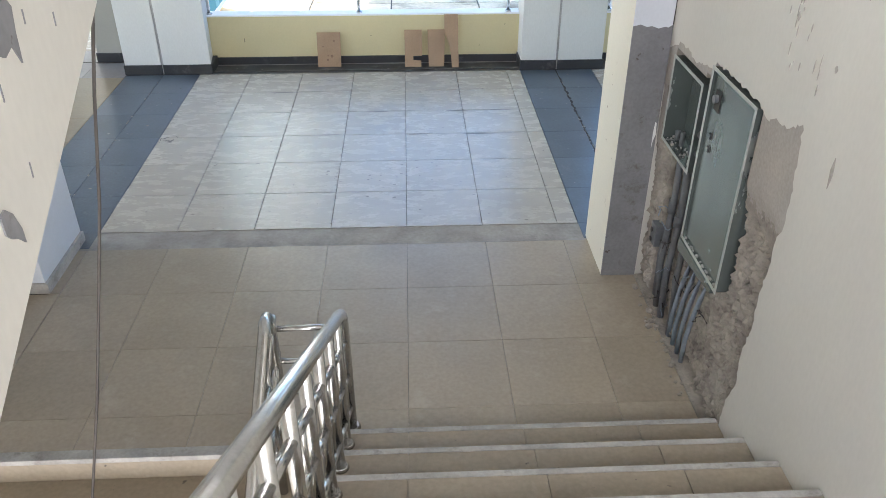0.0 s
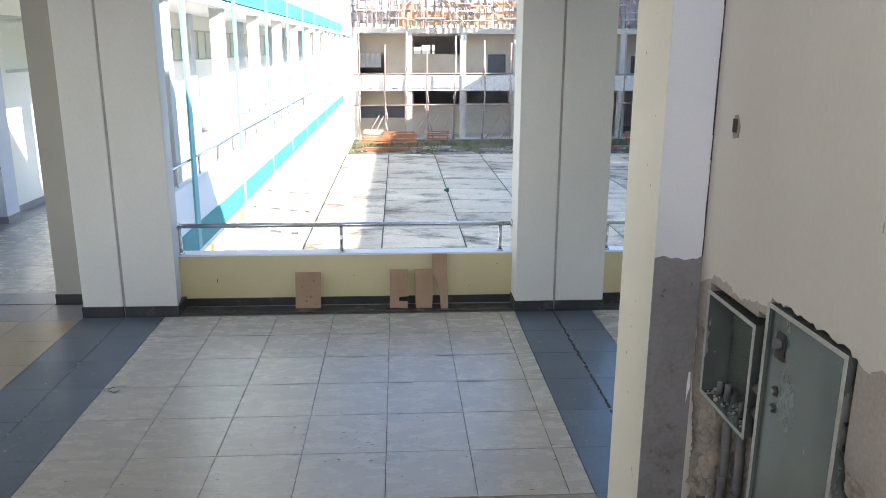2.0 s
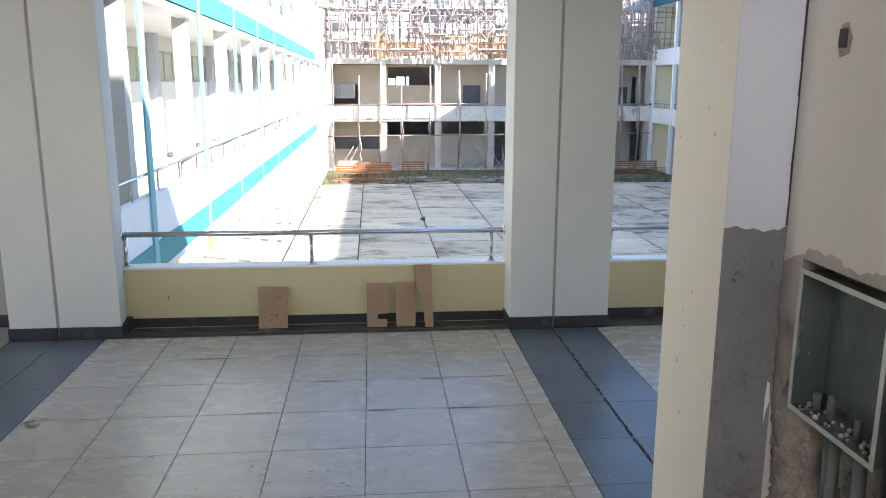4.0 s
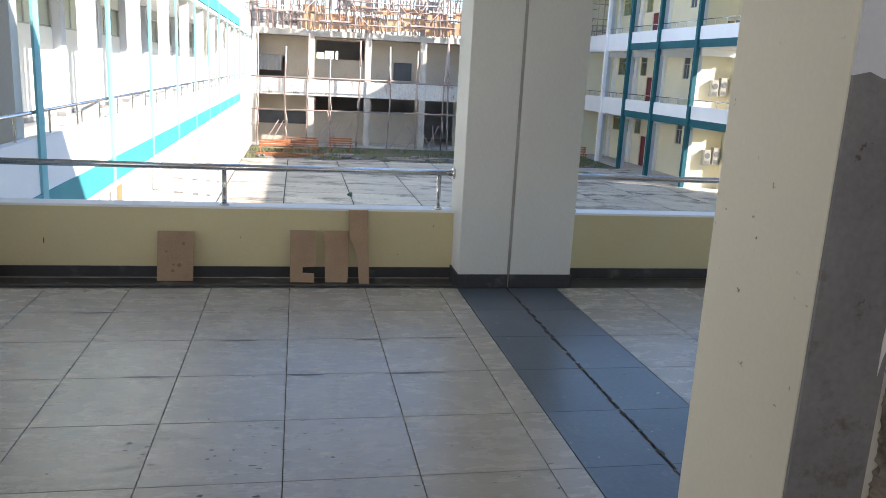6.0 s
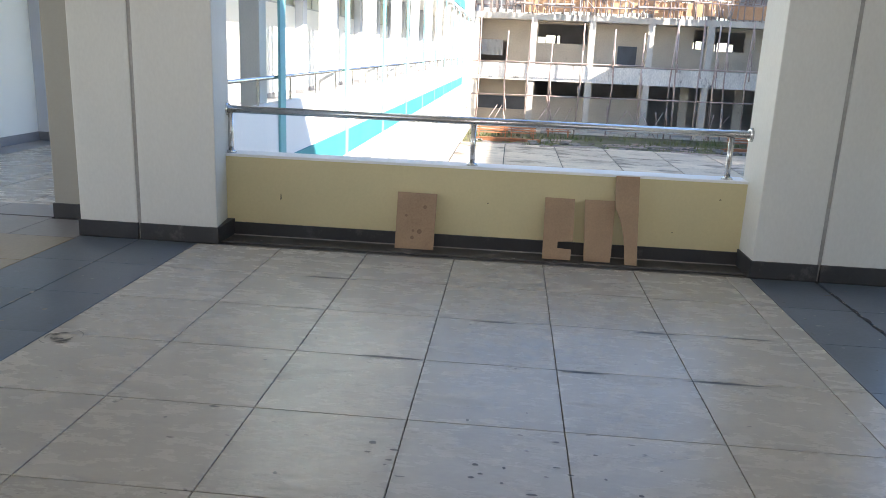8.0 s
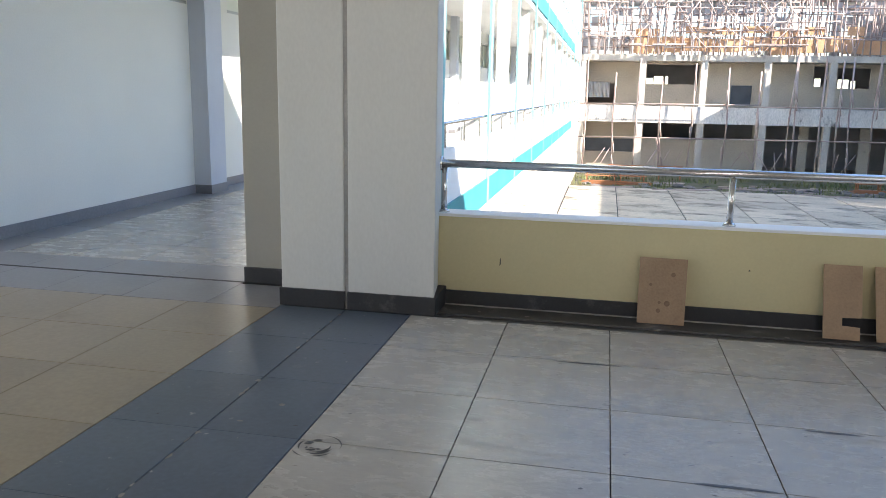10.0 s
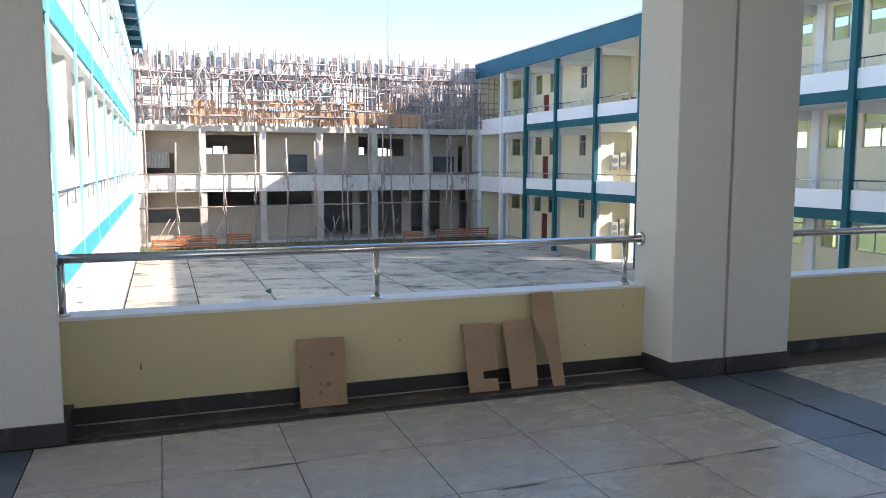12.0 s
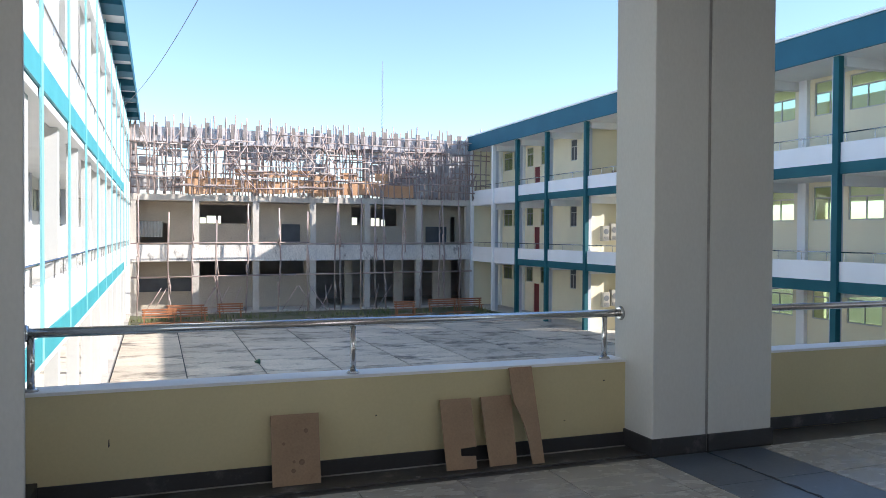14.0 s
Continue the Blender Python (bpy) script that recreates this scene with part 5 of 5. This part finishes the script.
lay([-3.25, -2.822], ROWS + [-3.23], BLUE_TILE, floor, gap=0.0015)
lay([-2.818, -2.403], ROWS + [-3.23], BLUE_TILE, floor, gap=0.0015)
lay([1.368, 1.782], ROWS + [-3.23], BLUE_TILE, floor, gap=0.0015)
lay([1.80, 2.217], ROWS + [-3.23], BLUE_TILE, floor, gap=0.0015)
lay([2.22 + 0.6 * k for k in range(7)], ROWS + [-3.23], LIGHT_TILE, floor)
lay([-3.253 - 0.6 * k for k in range(8)], [0.53 - 0.6 * k for k in range(7)], YEL_TILE, floor, gap=0.003)
lay([-3.74 - 0.6 * k for k in range(6)], [0.533, 1.078], GREY_TILE, floor, gap=0.003)
lay([-3.253, -3.74], [0.533, 1.05], GREY_TILE, floor, gap=0.003)
lay([-3.74 - 0.6 * k for k in range(5)], [1.10, 1.52], GREY_TILE, floor, gap=0.003)
lay([-6.435, -6.06], [1.523 + 0.6 * k for k in range(26)], GREY_TILE, floor, gap=0.003)
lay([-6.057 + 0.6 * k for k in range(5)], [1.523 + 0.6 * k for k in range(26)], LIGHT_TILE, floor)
lay([-2.4, -1.8, -1.2, -0.6, 0.0, 0.6, 1.2, 1.625], [-3.26, -3.85, -4.45, -5.05, -5.29], TAN_TILE, floor, gap=0.002)
lay([-0.45, 0.0, 0.6, 1.2, 1.625], [-5.292, -5.388], TAN_TILE, floor, gap=0.002)
lay([-2.485, -2.403], [-3.262, -3.817], TAN_TILE, floor, gap=0.002)
lay([-2.69, -2.403], [-3.82, -4.45, -5.05, -5.29], TAN_TILE, floor, gap=0.002)
part("mortar_strip", rect(1.627, 1.749, -5.385, -3.745, -0.012, 0.003), ROUGHCEM, floor, "rough mortar along the foot of the broken wall")
part("expansion_joint", rect(-6.43, -3.735, 1.0745, 1.1035, -0.0115, 0.0015), CABLE, floor, "black expansion joint")
part("screed_strip", rect(-2.48, 1.40, -3.255, -3.006, -0.012, -0.004), SCREED, floor, "bare cement strip where tiles are missing")
part("gutter_strip", rect(-2.26, 1.37, 0.603, 0.93, -0.012, -0.002), GUTTER, floor, "grimy dark strip along the parapet")
part("gutter_strip", rect(2.34, 5.98, 0.603, 0.93, -0.012, -0.002), GUTTER, floor)
part("gutter_edge", rect(-2.25, 1.36, 0.912, 0.922, -0.002, 0.004), SCREED, floor, "pale line of mortar at the foot of the parapet")
part("gutter_lip", rect(-2.26, 1.37, 0.66, 0.672, -0.002, 0.012, 0.003), GUTTER, floor)

xs = [-3.33] + [-0.52 + 3.06 * k for k in range(8)] + [22.35]
ys = [1.6 + 3.02 * k for k in range(15)] + [44.95]
lay(xs, ys, PAVING, court, -4.2, 0.05, "paving_slab", 0.05)

# ---- dirt on the floor ----
random.seed(21)
bm = bmesh.new()
def blot(bm, x, y, rx, ry, z=0.0012, n=9):
    bm.faces.new([bm.verts.new((x + rx * math.cos(6.2832 * k / n) * random.uniform(0.6, 1.15), y + ry * math.sin(6.2832 * k / n) * random.uniform(0.6, 1.15), z)) for k in range(n)])
for k in range(30):
    blot(bm, random.gauss(-0.35, 0.4), random.gauss(-2.15, 0.2), random.uniform(0.006, 0.022), random.uniform(0.004, 0.012))
for k in range(70):
    blot(bm, random.uniform(-3.2, 2.1), random.uniform(-3.0, 0.5), random.uniform(0.004, 0.012), random.uniform(0.003, 0.008))
for x, y, w in ((0.55, -0.62, 0.16), (0.72, -1.22, 0.22), (0.1, -1.21, 0.14), (-0.75, -1.2, 0.2), (1.0, -0.61, 0.12), (-1.3, -0.02, 0.2), (-0.3, -0.62, 0.12)):
    blot(bm, x, y, w, 0.012)
tagged(solid("floor_smudges", bm, GUTTER), "dark smudges and specks trodden into the tiles", "dirt", kind="stuff")
bm = bmesh.new()
for r0, a0, a1, w in ((0.15, -0.1, 1.7, 0.005), (0.135, -1.5, -0.6, 0.006), (0.105, -1.9, -0.2, 0.010), (0.085, -1.6, 0.2, 0.012), (0.115, 2.6, 3.8, 0.006), (0.155, 3.7, 4.5, 0.004)):
    for k in range(10):
        b, c = a0 + (a1 - a0) * k / 10, a0 + (a1 - a0) * (k + 1) / 10
        wk, wn_ = w * math.sin(math.pi * (k + 0.05) / 10.1), w * math.sin(math.pi * (k + 1) / 10.1)
        bm.faces.new([bm.verts.new((-2.31 + r * math.cos(t) * 0.62, -1.24 + r * math.sin(t) * 0.62, 0.0014)) for r, t in ((r0 - wk, b), (r0 + wk, b), (r0 + wn_, c), (r0 - wn_, c))])
for k in range(22):
    a = random.uniform(1.2, 5.6)
    blot(bm, -2.32 + 0.035 * math.cos(a) * random.random() ** 0.5, -1.235 + 0.045 * math.sin(a), random.uniform(0.004, 0.018), random.uniform(0.003, 0.010), 0.0016 + 0.0001 * k)
tagged(solid("paint_swirl", bm, GUTTER), "dark brushed swirl stain on a pale tile", "stain", kind="stuff")
bm = bmesh.new()
for x, y in ((-2.81, -1.24), (-2.7, -1.1), (-2.95, -2.3), (-2.86, -2.35), (-2.72, -2.25), (-2.6, -0.9), (1.75, 0.3), (1.9, 0.42), (-1.7, 0.75), (-0.2, 0.72), (-2.0, 0.78)):
    blot(bm, x, y, random.uniform(0.012, 0.03), random.uniform(0.008, 0.018), 0.0025)
for k in range(60):
    x = random.choice((-2.82, 1.79)) + random.uniform(-0.012, 0.012)
    blot(bm, x, random.uniform(-3, 0.5), random.uniform(0.003, 0.012), random.uniform(0.008, 0.03), 0.002)
tagged(solid("plaster_crumbs", bm, SCREED), "pale plaster crumbs on the blue tiles", "dirt", kind="stuff")
bm = bmesh.new()
for k in range(40):
    y = -3.0 + 3.4 * k / 40
    blot(bm, 1.79 + random.uniform(-0.008, 0.008), y + random.uniform(0, 0.05), random.uniform(0.008, 0.018), random.uniform(0.03, 0.06), 0.0016)
tagged(solid("joint_dirt", bm, CABLE), "black dirt along the expansion joint", "dirt", kind="stuff")
bm = bmesh.new()
for x, z, w, h in ((-1.9, 0.27, 0.004, 0.05), (1.2, 0.45, 0.008, 0.008), (0.9, 0.2, 0.006, 0.006), (-0.4, 0.33, 0.005, 0.01)):
    extrude_poly(bm, [(x - w, z), (x + w, z + h * 0.2), (x + w * 0.6, z + h), (x - w * 0.5, z + h * 0.9)], "y", 0.9365, 0.9395)
tagged(part("paint_chips", bm, CABLE, bpy.data.objects["parapet_1"], "small dark chips in the paint"), kind="stuff")
